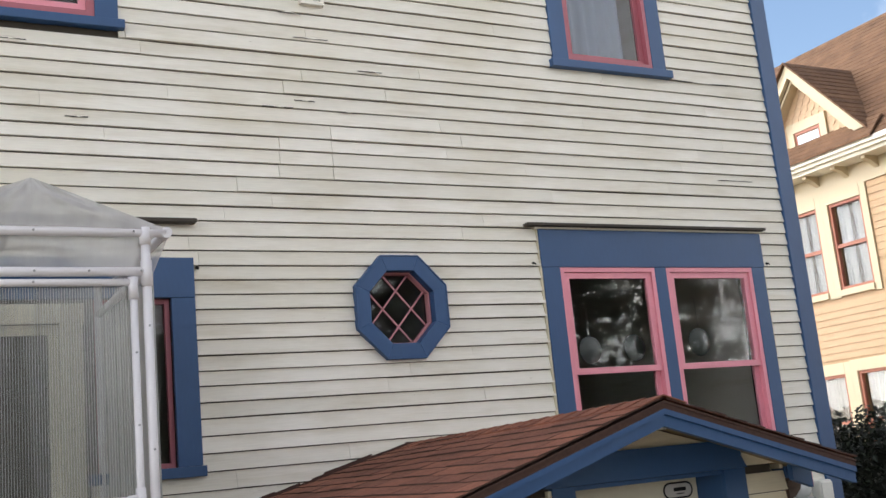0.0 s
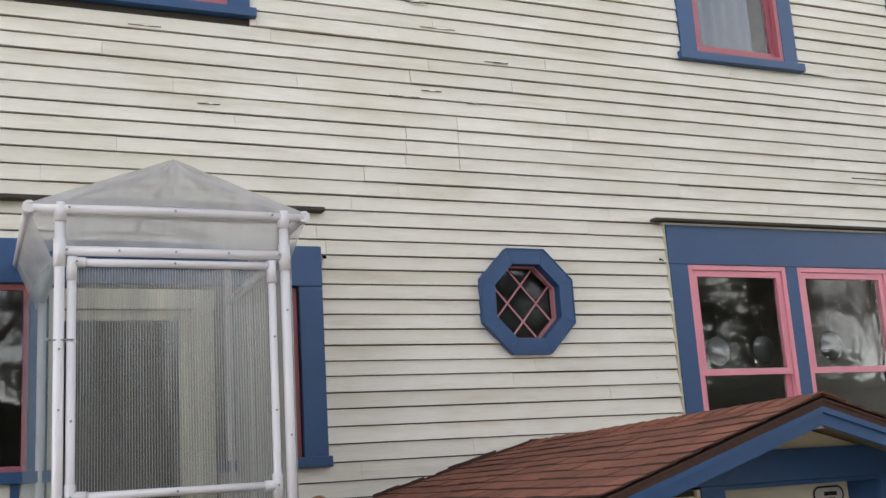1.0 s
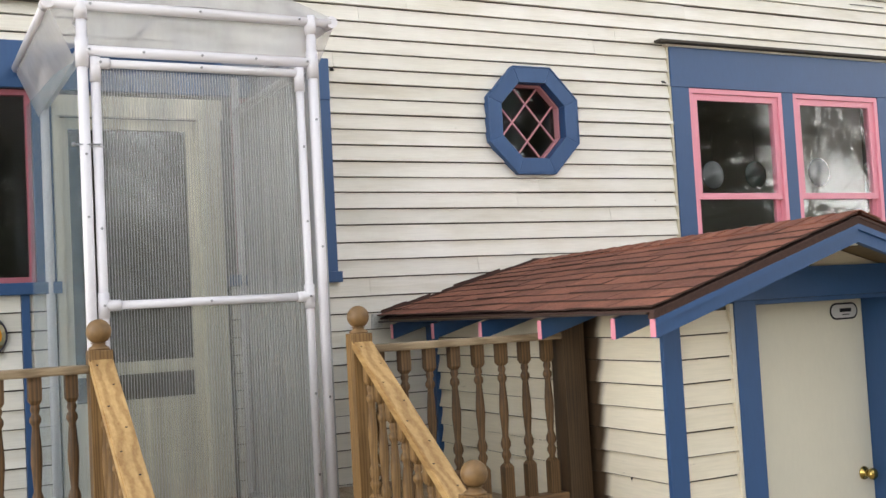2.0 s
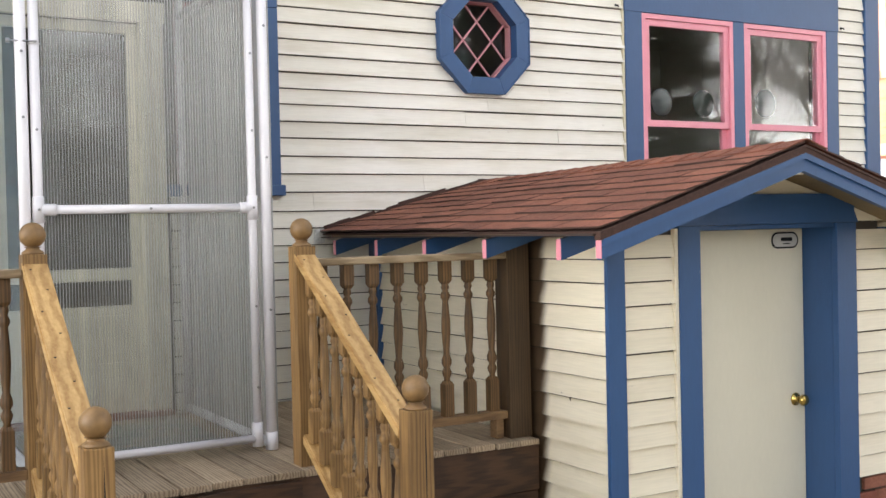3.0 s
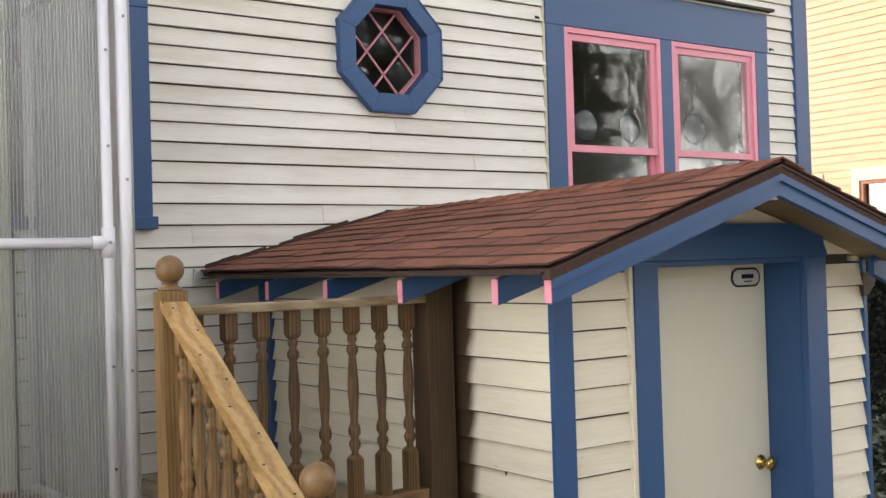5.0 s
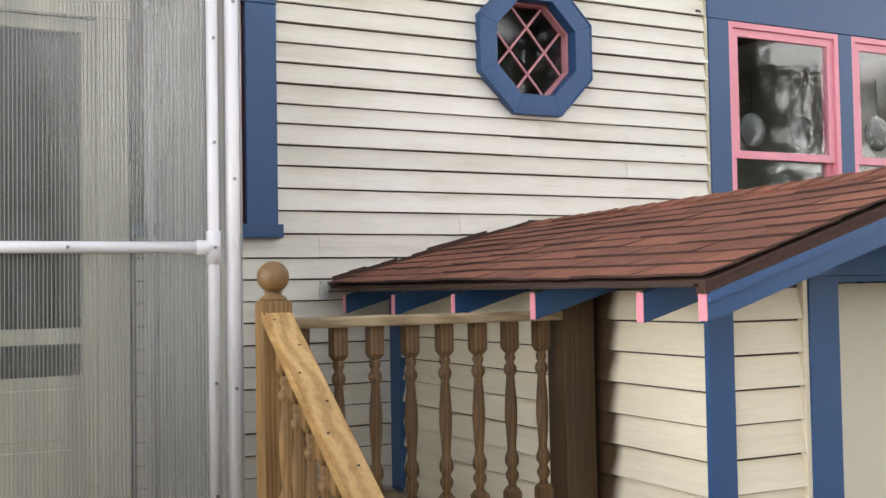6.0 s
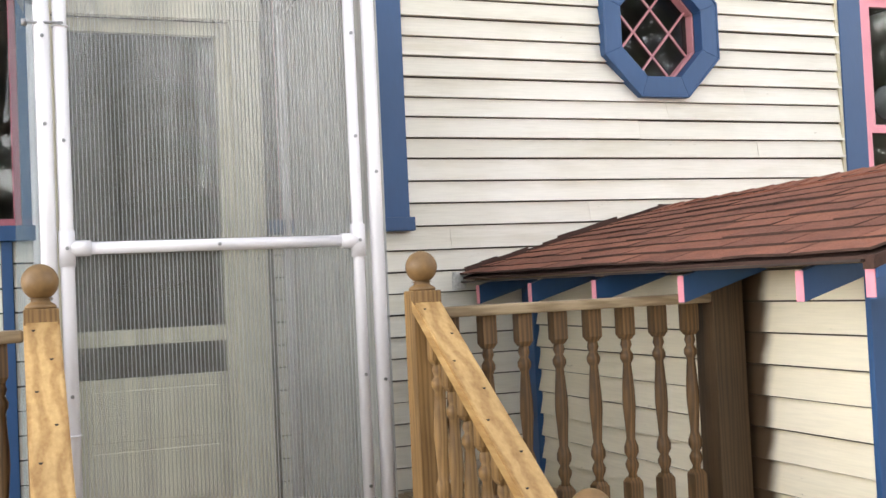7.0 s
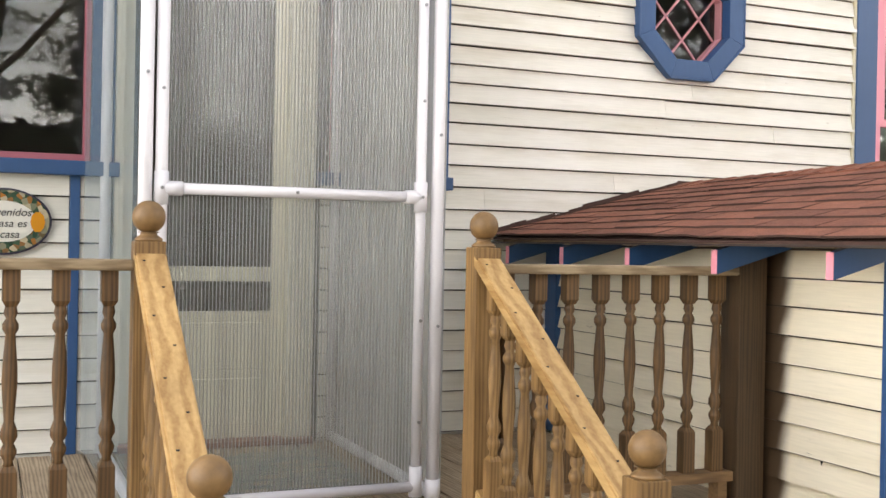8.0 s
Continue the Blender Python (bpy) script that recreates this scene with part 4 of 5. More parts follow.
edoor = part("door_frame", tube(bmesh.new(), (DX0, EY - 0.002, DZ0), (DX0, EY - 0.002, DZ1), 0.021, n=16), PVC, enc, "hinged pvc pipe door")
for p, q in (((DX1, EY - 0.002, DZ0), (DX1, EY - 0.002, DZ1)), ((DX0, EY - 0.002, DZ0), (DX1, EY - 0.002, DZ0)), ((DX0, EY - 0.002, DZM), (DX1, EY - 0.002, DZM)), ((DX0, EY - 0.002, DZ1), (DX1, EY - 0.002, DZ1))):
    pipe("door_pipe", p, q, 0.019, edoor)
for p, d in (((DX0, EY - 0.002, DZM), (0, 0, 1)), ((DX1, EY - 0.002, DZM), (0, 0, 1)), ((DX0, EY - 0.002, DZ1 - 0.03), (0, 0, 1)), ((DX1, EY - 0.002, DZ1 - 0.03), (0, 0, 1)),
             ((DX0 + 0.04, EY - 0.002, DZM), (1, 0, 0)), ((DX1 - 0.03, EY - 0.002, DZM), (1, 0, 0)), ((DX1, EY - 0.002, DZ0 + 0.02), (0, 0, 1)), ((DX0 + 0.03, EY - 0.002, DZ1), (1, 0, 0))):
    fitting(p, d, 0.11 if d[2] else 0.06, 0.0245, edoor)
screws([(DX0, EY - 0.024, z) for z in (0.95, 1.32, 1.77, 2.10, 2.46)] + [(DX1, EY - 0.024, z) for z in (0.95, 1.32, 1.77, 2.12, 2.47)] + [(-2.575, EY - 0.022, DZM), (-2.575, EY - 0.022, DZ1), (DX0 + 0.02, EY - 0.026, DZ1)], edoor)
twin_wall("door_panel", (DX0 + 0.018, EY + 0.020, 0), (1, 0, 0), DX1 - DX0 - 0.036, DZ0, DZ1, 0.0125, "clear twin-wall polycarbonate door sheet")
part("side_panel", boxes((EX1 + 0.026, EX1 + 0.033, EY, EB, DECK_Z + 0.03, ZL)), SIDE_SHEET, enc, "milky twin-wall polycarbonate side sheet")
draped("vinyl_side", ((EX0 - 0.026, EY, DECK_Z + 0.03), (EX0 - 0.09, EB, DECK_Z + 0.03), (EX0 - 0.09, EB, ZL), (EX0 - 0.026, EY, ZL)), 12, 20, 0.006, 31.0, CLEAR_FILM, "clear bluish vinyl side sheet")
hinge = bmesh.new()
tube(hinge, (EX0 - 0.05, EY - 0.012, 2.462), (DX0 + 0.01, EY - 0.026, 2.462), 0.004, n=8)
tube(hinge, (EX0 - 0.05, EY - 0.012, 2.452), (EX0 - 0.05, EY - 0.012, 2.472), 0.008, n=8)
part("hinge_bolt", hinge, STEEL, enc)
for z in (2.455, 1.2):
    fitting((DX0 - 0.0, EY - 0.002, z), (0, 0, 1), 0.004, 0.026, enc)


# ---- shed ----
shed = thing("shed", "small cream clapboard shed with red-brown shingle roof", "shed", (0.08, -1.2, 0))
SX0, SX1, SY = -0.857, 1.015, -2.315
S_LAP, S_BASE = 0.1062, 0.338
RIDGE_X, RIDGE_Z, EAVE_Z, EX_L, EX_R, GY = -0.03, 2.0, 1.637, -1.195, 1.145, -2.675
slope_l = (RIDGE_Z - EAVE_Z) / (RIDGE_X - EX_L)
slope_r = (RIDGE_Z - EAVE_Z) / (EX_R - RIDGE_X)


def roof_z(x):
    return RIDGE_Z - (RIDGE_X - x) * slope_l if x < RIDGE_X else RIDGE_Z - (x - RIDGE_X) * slope_r


DOX0, DOX1, DOZ = -0.327, 0.588, 1.637
part("core_wall", boxes((SX0 + 0.02, SX0 + 0.08, SY + 0.02, 0.0, 0.05, 1.66)), SHEATHING, shed)
part("core_wall", boxes((SX1 - 0.08, SX1 - 0.02, SY + 0.02, 0.0, 0.30, 1.60)), SHEATHING, shed)
part("front_wall", boxes((SX0 + 0.081, DOX0 - 0.04, SY + 0.02, SY + 0.1, 0.05, 1.68), (DOX1 + 0.04, SX1 - 0.081, SY + 0.02, SY + 0.1, 0.05, 1.66), (DOX0 - 0.04, DOX1 + 0.04, SY + 0.02, SY + 0.1, 1.64, 1.80)), SHEATHING, shed)
# gable boards above the head
bm = bmesh.new()
prism(bm, ((SX0 + 0.085, SY + 0.005, 1.66), (SX1 - 0.0, SY + 0.005, 1.645), (RIDGE_X + 0.06, SY + 0.005, RIDGE_Z - 0.085), (RIDGE_X - 0.06, SY + 0.005, RIDGE_Z - 0.085)), (0, 0.014, 0))
part("gable_board", bm, SHED_SIDING, shed)

z = S_BASE
k = 0
while z < 1.62:
    # side toward the deck
    bm = bmesh.new()
    o = 0.026 + rng.uniform(-0.002, 0.003)
    z_b = z + rng.uniform(-0.002, 0.002)
    prism(bm, ((SX0 + 0.02, SY + 0.012, z_b), (SX0 + 0.02 - o, SY + 0.012, z_b), (SX0 + 0.016, SY + 0.012, z_b + S_LAP - 0.008), (SX0 + 0.02, SY + 0.012, z_b + S_LAP - 0.008)), (0, -SY - 0.03, 0))
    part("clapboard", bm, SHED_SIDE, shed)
    bm = bmesh.new()
    prism(bm, ((SX1 - 0.02, SY + 0.012, z_b), (SX1 - 0.02 + o, SY + 0.012, z_b), (SX1 - 0.016, SY + 0.012, z_b + S_LAP - 0.008), (SX1 - 0.02, SY + 0.012, z_b + S_LAP - 0.008)), (0, -SY - 0.03, 0))
    part("clapboard", bm, SHED_SIDING, shed)
    for a, b in ((SX0 + 0.087, -0.457), (0.732, SX1 + 0.004)):
        if z + S_LAP < 1.64:
            part("clapboard", lap_board(a, b, z_b, S_LAP - 0.008, 0.021 + rng.uniform(-0.001, 0.004), 0.003, SY + 0.02, 0.004), SHED_SIDING, shed)
    z += S_LAP
part("edge_strip", boxes((-0.476, -0.457, SY - 0.006, SY + 0.019, 0.12, 1.63)), SHED_SIDING, shed)
# blue boards
part("corner_board", soft_box(SX0 - 0.013, SX0 + 0.086, SY - 0.012, SY + 0.011, 0.1, 1.66, 0.003), BLUE, shed)
part("corner_board", soft_box(SX1 + 0.006, SX1 + 0.032, SY - 0.004, SY + 0.10, 0.36, 1.62, 0.003), BLUE, shed)
part("wall_board", soft_box(SX0 - 0.020, SX0 + 0.012, -0.115, 0.0, 0.652, 1.66, 0.003), BLUE, shed)
part("side_casing", soft_box(-0.456, DOX0, SY - 0.014, SY + 0.02, 0.02, 1.64, 0.003), BLUE, shed)
part("side_casing", soft_box(DOX1, 0.731, SY - 0.014, SY + 0.02, 0.02, 1.64, 0.003), BLUE, shed)
bm = bmesh.new()
prism(bm, ((-0.50, SY - 0.017, 1.641), (0.745, SY - 0.017, 1.641), (0.715, SY - 0.017, 1.70), (0.715, SY - 0.017, 1.755), (0.62, SY - 0.017, 1.785), (-0.30, SY - 0.017, 1.785)), (0, 0.02, 0))
part("head_board", bm, BLUE, shed)
for a, b in ((DOX0 - 0.02, DOX0 - 0.001), (DOX1 + 0.001, DOX1 + 0.02)):
    part("jamb", boxes((a, b, SY + 0.021, SY + 0.26, 0.03, 1.66)), BLUE, shed)
part("head_jamb", boxes((DOX0, DOX1, SY + 0.004, SY + 0.26, 1.618, 1.639)), BLUE, shed)
sdoor = part("door", soft_box(DOX0 + 0.003, DOX1 - 0.003, SY + 0.205, SY + 0.245, 0.05, 1.614, 0.003), CREAM, shed, "plain cream shed door, closed")
bm = bmesh.new()
kx, ky, kz = 0.515, SY + 0.204, 0.735
lathe(bm, ((0.034, 0), (0.033, 0.006), (0.016, 0.012), (0.013, 0.03), (0.020, 0.04), (0.029, 0.05), (0.030, 0.060), (0.022, 0.070), (0.002, 0.073)), 20)
bmesh.ops.rotate(bm, verts=bm.verts, cent=(0, 0, 0), matrix=Matrix.Rotation(radians(90), 3, "X"))
bmesh.ops.translate(bm, verts=bm.verts, vec=(kx, ky, kz))
part("door_knob", bm, BRASS, sdoor, "round brass door knob")
# small plate sign with an unreadable line
sign_y = SY + 0.2035


def stadium(cx, cz, w, h, y, thick):
    bm = bmesh.new()
    pts = []
    r = h / 2
    for i in range(9):
        a = -math.pi / 2 + math.pi * i / 8
        pts.append((cx + w / 2 - r + r * math.cos(a), y, cz + r * math.sin(a)))
    for i in range(9):
        a = math.pi / 2 + math.pi * i / 8
        pts.append((cx - w / 2 + r + r * math.cos(a), y, cz + r * math.sin(a)))
    return prism(bm, pts, (0, thick, 0))


plate = part("sticker", stadium(0.455, 1.556, 0.195, 0.085, sign_y - 0.002, 0.0015), IRON, sdoor, "small dark-edged sticker with a line of print")
part("sticker_face", stadium(0.455, 1.556, 0.175, 0.067, sign_y - 0.0032, 0.001), plain("sticker_grey", (0.62, 0.60, 0.57), 0.4), plate)
part("print_bar", boxes((0.425, 0.505, sign_y - 0.0044, sign_y - 0.0034, 1.551, 1.570), (0.44, 0.49, sign_y - 0.0044, sign_y - 0.0034, 1.536, 1.541)), IRON, plate)

UNDERSIDE = wood("yellowed_roof_boards", (0.22, 0.15, 0.07), (0.40, 0.30, 0.16), "y")
# roof: deck, rafters, barge boards, shingles
RTH = 0.03


def settle(bm):
    """The ridge sinks a little toward the house wall."""
    for v in bm.verts:
        k = max(0.0, 1 - v.co.y / GY) * max(0.0, 1 - abs(v.co.x - RIDGE_X) / 1.17)
        v.co.z += -0.058 * k + 0.012 * max(0.0, 1 - v.co.y / GY)
    return bm


def slab(bm, xa, xb, y0, y1, drop0, drop1):
    prism(bm, ((xa, y0, roof_z(xa) - drop0), (xb, y0, roof_z(xb) - drop0), (xb, y0, roof_z(xb) - drop1), (xa, y0, roof_z(xa) - drop1)), (0, y1 - y0, 0))
    return settle(bm)


for xa, xb in ((EX_L + 0.02, RIDGE_X), (RIDGE_X, EX_R - 0.02)):
    part("roof_boarding", slab(bmesh.new(), max(xa, EX_L + 0.07), min(xb, EX_R - 0.07), GY + 0.03, -0.002, 0.0205, 0.048), UNDERSIDE, shed, "yellowed bare roof boards")
    part("roof_felt", slab(bmesh.new(), xa - (0.012 if xa < RIDGE_X else 0), xb + (0.012 if xb > RIDGE_X else 0), GY - 0.016, -0.002, 0.010, 0.020), ROOF_EDGE, shed, "dark roofing felt edge")
part("rake_edge", slab(bmesh.new(), EX_L + 0.01, RIDGE_X, GY - 0.010, GY + 0.029, 0.0202, 0.0458), ROOF_EDGE, shed)
part("rake_edge", slab(bmesh.new(), RIDGE_X, EX_R - 0.01, GY - 0.010, GY + 0.029, 0.0202, 0.0458), ROOF_EDGE, shed)
part("drip_edge", boxes((EX_L - 0.004, EX_L + 0.014, GY + 0.02, -0.01, roof_z(EX_L) - 0.024, roof_z(EX_L) - 0.016)), plain("brown_drip_metal", (0.05, 0.035, 0.03), 0.6, 0.3), shed)
RAFT_Y = (-0.139, -0.69, -1.236, -1.807, -2.384)
for y in RAFT_Y:
    for side in (0, 1):
        xa, xb = (EX_L + 0.028, SX0 + 0.05) if side == 0 else (SX1 - 0.03, EX_R - 0.028)
        bm = bmesh.new()
        prism(bm, ((xa, y - 0.016, roof_z(xa) - 0.05), (xb, y - 0.016, roof_z(xb) - 0.05), (xb, y - 0.016, roof_z(xb) - 0.142), (xa, y - 0.016, roof_z(xa) - 0.134)), (0, 0.032, 0))
        rt = part("rafter_tail", bm, BLUE, shed)
        xe = xa if side == 0 else xb
        part("end_cap", boxes((xe - 0.003, xe - 0.0002, y - 0.0155, y + 0.0155, roof_z(xe) - 0.133, roof_z(xe) - 0.047) if side == 0 else (xe + 0.0002, xe + 0.003, y - 0.0155, y + 0.0155, roof_z(xe) - 0.133, roof_z(xe) - 0.047)), PINK, rt, "pink painted rafter end")
# barge boards on the front gable: a narrow strip over a wider board
for s, xa, xb in ((0, EX_L + 0.022, RIDGE_X), (1, RIDGE_X, EX_R - 0.012)):
    part("barge_board", slab(bmesh.new(), xa, xb, GY, GY + 0.03, 0.0725, 0.126), BLUE, shed)
    part("barge_strip", slab(bmesh.new(), xa, xb, GY - 0.012, GY + 0.028, 0.046, 0.072), BLUE, shed)
part("end_cap", boxes((EX_L + 0.018, EX_L + 0.0215, GY - 0.001, GY + 0.031, roof_z(EX_L) - 0.114, roof_z(EX_L) - 0.038)), PINK, shed, "pink painted rafter end")
part("lookout", boxes((RIDGE_X - 0.03, RIDGE_X + 0.03, GY + 0.031, SY + 0.0, RIDGE_Z - 0.14, RIDGE_Z - 0.06)), SHED_SIDING, shed)
# bracket at the far corner under the eave
bm = bmesh.new()
prism(bm, ((SX1 + 0.0, SY - 0.01, 1.56), (SX1 + 0.10, SY - 0.01, 1.56), (SX1 + 0.085, SY - 0.01, 1.50), (SX1 + 0.04, SY - 0.01, 1.46), (SX1 + 0.0, SY - 0.01, 1.45)), (0, 0.04, 0))
part("bracket", bm, DARK_RIM, shed)
# a split and a chip in the side boards
bm = bmesh.new()
prism(bm, ((SX0 - 0.0025, -2.035, 0.874), (SX0 - 0.0025, -1.95, 0.882), (SX0 - 0.0025, -2.018, 0.870), (SX0 - 0.0025, -2.024, 0.850)), (0.003, 0, 0))
part("split", bm, IRON, shed, "dark split in a board")

# bricks under the shed
base = part("foundation", boxes((SX0 + 0.05, DOX0 - 0.03, SY + 0.06, SY + 0.1, -0.1, 0.33), (DOX1 + 0.03, SX1 - 0.03, SY + 0.06, SY + 0.1, -0.1, 0.33), (SX1 - 0.07, SX1 - 0.03, SY + 0.06, -0.02, -0.1, 0.30), (SX0 + 0.05, SX0 + 0.1, SY + 0.06, -0.02, -0.1, 0.33)), MORTAR, shed, "mortar of the brick footing")
bk = mesh_of("brick", soft_box(-0.10, 0.10, -0.045, 0.045, -0.03, 0.03, 0.006), BRICK)
for r in range(5):
    z = 0.295 - r * 0.073
    for i in range(3):
        x = SX1 - 0.13 - i * 0.213 + (0.1 if r % 2 else 0)
        if x > 0.70 and x < SX1 - 0.02:
            piece("brick", bk, base, pose(x, SY + 0.05 + rng.uniform(-0.006, 0.006), z, 0, 0, rng.uniform(-2, 2)))
    for i in range(9):
        y = SY + 0.17 + i * 0.213 + (0.1 if r % 2 else 0)
        piece("brick", bk, base, pose(SX1 - 0.05 + rng.uniform(-0.006, 0.006), y, z, 0, 0, 90 + rng.uniform(-2, 2)))

# shingles: courses laid up the slope, tabs 30 cm wide
COURSE, TAB = 0.1245, 0.305
shingles_on = part("shingle_bed", slab(bmesh.new(), RIDGE_X - 0.1, RIDGE_X + 0.1, GY, -0.004, 0.008, 0.011), SHINGLE, shed)


def shingle(side, course, y0, y1, lift):
    """One tab: follows the slope, foot raised on the course below, corners worn."""
    bm = bmesh.new()
    run = math.hypot(RIDGE_X - EX_L, RIDGE_Z - EAVE_Z)
    d0 = max(0.0, course * COURSE - 0.012)
    d1 = min(run, (course + 1) * COURSE + 0.03)
    sgn = -1 if side == 0 else 1
    base_x = EX_L - 0.008 if side == 0 else EX_R + 0.008
    sl = slope_l if side == 0 else slope_r
    ca = 1 / math.hypot(1, sl)
    def at(d, y, h):
        x = base_x - sgn * d * ca
        sag = 0.006 * noise.noise(Vector((x * 1.3, y * 1.1, 2.0)))
        return (x, y, EAVE_Z + d * ca * sl + h + sag)
    n = 3
    top, bot = [], []
    for i in range(n + 1):
        y = y0 + (y1 - y0) * i / n
        wob = 0.017 * noise.noise(Vector((y * 7, course * 3.1, side)))
        top.append((bm.verts.new(at(d0 + wob, y, 0.0085 + lift)), bm.verts.new(at(d1, y, 0.003))))
        bot.append((bm.verts.new(at(d0 + wob + 0.002, y, 0.002 + lift * 0.5)), bm.verts.new(at(d1, y, -0.002))))
    for i in range(n):
        bm.faces.new((top[i][0], top[i + 1][0], top[i + 1][1], top[i][1]))
        bm.faces.new((bot[i][0], bot[i][1], bot[i + 1][1], bot[i + 1][0]))
        bm.faces.new((top[i][0], bot[i][0], bot[i + 1][0], top[i + 1][0])).material_index = 1
    for i in (0, n):
        bm.faces.new((top[i][0], top[i][1], bot[i][1], bot[i][0])).material_index = 1
    bmesh.ops.recalc_face_normals(bm, faces=list(bm.faces))
    return settle(bm)


for side in (0, 1):
    for c in range(10):
        y = GY - 0.018 - (0.10 if c % 2 else 0.0) - (0.05 if c % 3 == 1 else 0)
        while y < -0.01:
            a, b = max(y, GY - 0.018 + rng.uniform(-0.004, 0.004)), min(y + TAB, -0.006)
            if b - a > 0.02:
                part("shingle", shingle(side, c, a + 0.0025, b - 0.0025, rng.uniform(0.0, 0.007)), SHINGLE, shingles_on).data.materials.append(ROOF_EDGE)
            y += TAB
y = GY - 0.02
while y < -0.05:
    bm = bmesh.new()
    y1 = min(y + 0.17, -0.006)
    for sgn, sl in ((-1, slope_l), (1, slope_r)):
        prism(bm, ((RIDGE_X, y, RIDGE_Z + 0.018), (RIDGE_X + sgn * 0.13, y, RIDGE_Z + 0.016 - 0.13 * sl), (RIDGE_X + sgn * 0.13, y1 + 0.03, RIDGE_Z + 0.009 - 0.13 * sl), (RIDGE_X, y1 + 0.03, RIDGE_Z + 0.010)), (0, 0, -0.006))
    part("ridge_shingle", settle(bm), SHINGLE, shingles_on)
    y += 0.14
# white flashing scraps and torn paint where the roof meets the house
fl = thing("roof_flashing", "torn white caulk and dark flashing along roof edge", "flashing", (-0.6, 0, 1.8))
bm = bmesh.new()
prism(bm, ((EX_L - 0.05, -0.012, roof_z(EX_L) - 0.06), (EX_L + 0.02, -0.012, roof_z(EX_L) - 0.05), (EX_L + 0.03, -0.012, roof_z(EX_L) + 0.035), (EX_L - 0.04, -0.012, roof_z(EX_L) + 0.03)), (0, 0.02, 0))
part("patch", bm, plain("peeling_white_patch", (0.72, 0.71, 0.68), 0.8, 0, 0.45, 60), fl)
for i in range(14):
    bm = bmesh.new()
    xa = EX_L + 0.02 + i * 0.085
    h = 0.022 + rng.uniform(0, 0.018)
    prism(bm, ((xa, -0.016, roof_z(xa) + 0.004), (xa + 0.086, -0.016, roof_z(xa + 0.086) + 0.004), (xa + 0.086, -0.016, roof_z(xa + 0.086) + h), (xa, -0.016, roof_z(xa) + h)), (0, 0.012, 0))
    part("strip", settle(bm), ROOF_EDGE, fl)


# ---- sign by the door ----
sign = thing("welcome_sign", "oval painted ceramic welcome sign on the clapboards", "sign", (-3.505, -0.012, 1.52))


def oval(rx, rz, y, thick, cx=-3.505, cz=1.663, n=40):
    return prism(bmesh.new(), [(cx + rx * math.cos(2 * math.pi * i / n), y, cz + rz * math.sin(2 * math.pi * i / n)) for i in range(n)], (0, thick, 0))


part("rim", oval(0.198, 0.143, -0.028, 0.022), plain("dark_ceramic_rim", (0.03, 0.025, 0.05), 0.3), sign, "dark blue rim")
m_fl, nt, b = shader("painted_flower_glaze")
vo = nt.nodes.new("ShaderNodeTexVoronoi")
vo.inputs["Scale"].default_value = 46
nt.links.new(coords(nt, (1, 1, 1)), vo.inputs["Vector"])
nt.links.new(ramp(nt, vo.outputs["Color"], ((0.1, (0.02, 0.05, 0.03)), (0.38, (0.05, 0.09, 0.05)), (0.52, (0.50, 0.42, 0.28)), (0.66, (0.03, 0.07, 0.05)), (0.85, (0.42, 0.16, 0.03)))), b.inputs["Base Color"])
b.inputs["Roughness"].default_value = 0.25
part("flower_band", oval(0.188, 0.134, -0.031, 0.0025), m_fl, sign, "painted orange flowers and green leaves")
part("field", oval(0.135, 0.088, -0.034, 0.0025), plain("cream_ceramic_glaze", (0.76, 0.73, 0.65), 0.25), sign, "cream centre")
for text, z in (("Bienvenidos", 1.697), ("mi casa es", 1.650), ("su casa", 1.603)):
    cu = bpy.data.curves.new("lettering", "FONT")
    cu.body, cu.size, cu.align_x, cu.extrude = text, 0.047, "CENTER", 0.0006
    cu.shear = 0.25
    tmp = new("tmp_text", cu)
    dg = bpy.context.evaluated_depsgraph_get()
    me = bpy.data.meshes.new_from_object(tmp.evaluated_get(dg))
    bpy.data.objects.remove(tmp)
    me.materials.clear()
    me.materials.append(IRON)
    piece("lettering", me, sign, pose(-3.505, -0.0352, z - 0.01, 90, 0, 0))
for s in (1, -1):
    bm = bmesh.new()
    prism(bm, [(-3.505 + s * (0.14 + 0.03 * math.cos(a)), -0.035, 1.663 + 0.045 * math.sin(a)) for a in [2 * math.pi * i / 10 for i in range(10)]], (0, 0.003, 0))
    part("flower", bm, plain("orange_glaze", (0.65, 0.27, 0.02), 0.25), sign)

# ---- ground ----
bm = bmesh.new()
N = 64
gv = {}
for i in range(N + 1):
    for j in range(N + 1):
        u, v = (i / N * 2 - 1), (j / N * 2 - 1)
        x, y = 400 * u * abs(u) ** 1.8, 400 * v * abs(v) ** 1.8
        gv[i, j] = bm.verts.new((x, y, 0.03 * noise.noise(Vector((x * 0.6, y * 0.6, 0))) - 0.02))
for i in range(N):
    for j in range(N):
        bm.faces.new((gv[i, j], gv[i + 1, j], gv[i + 1, j + 1], gv[i, j + 1]))
setting("ground", bm, GROUND, "pale ground, surface unseen, toned to bounce light", "ground")


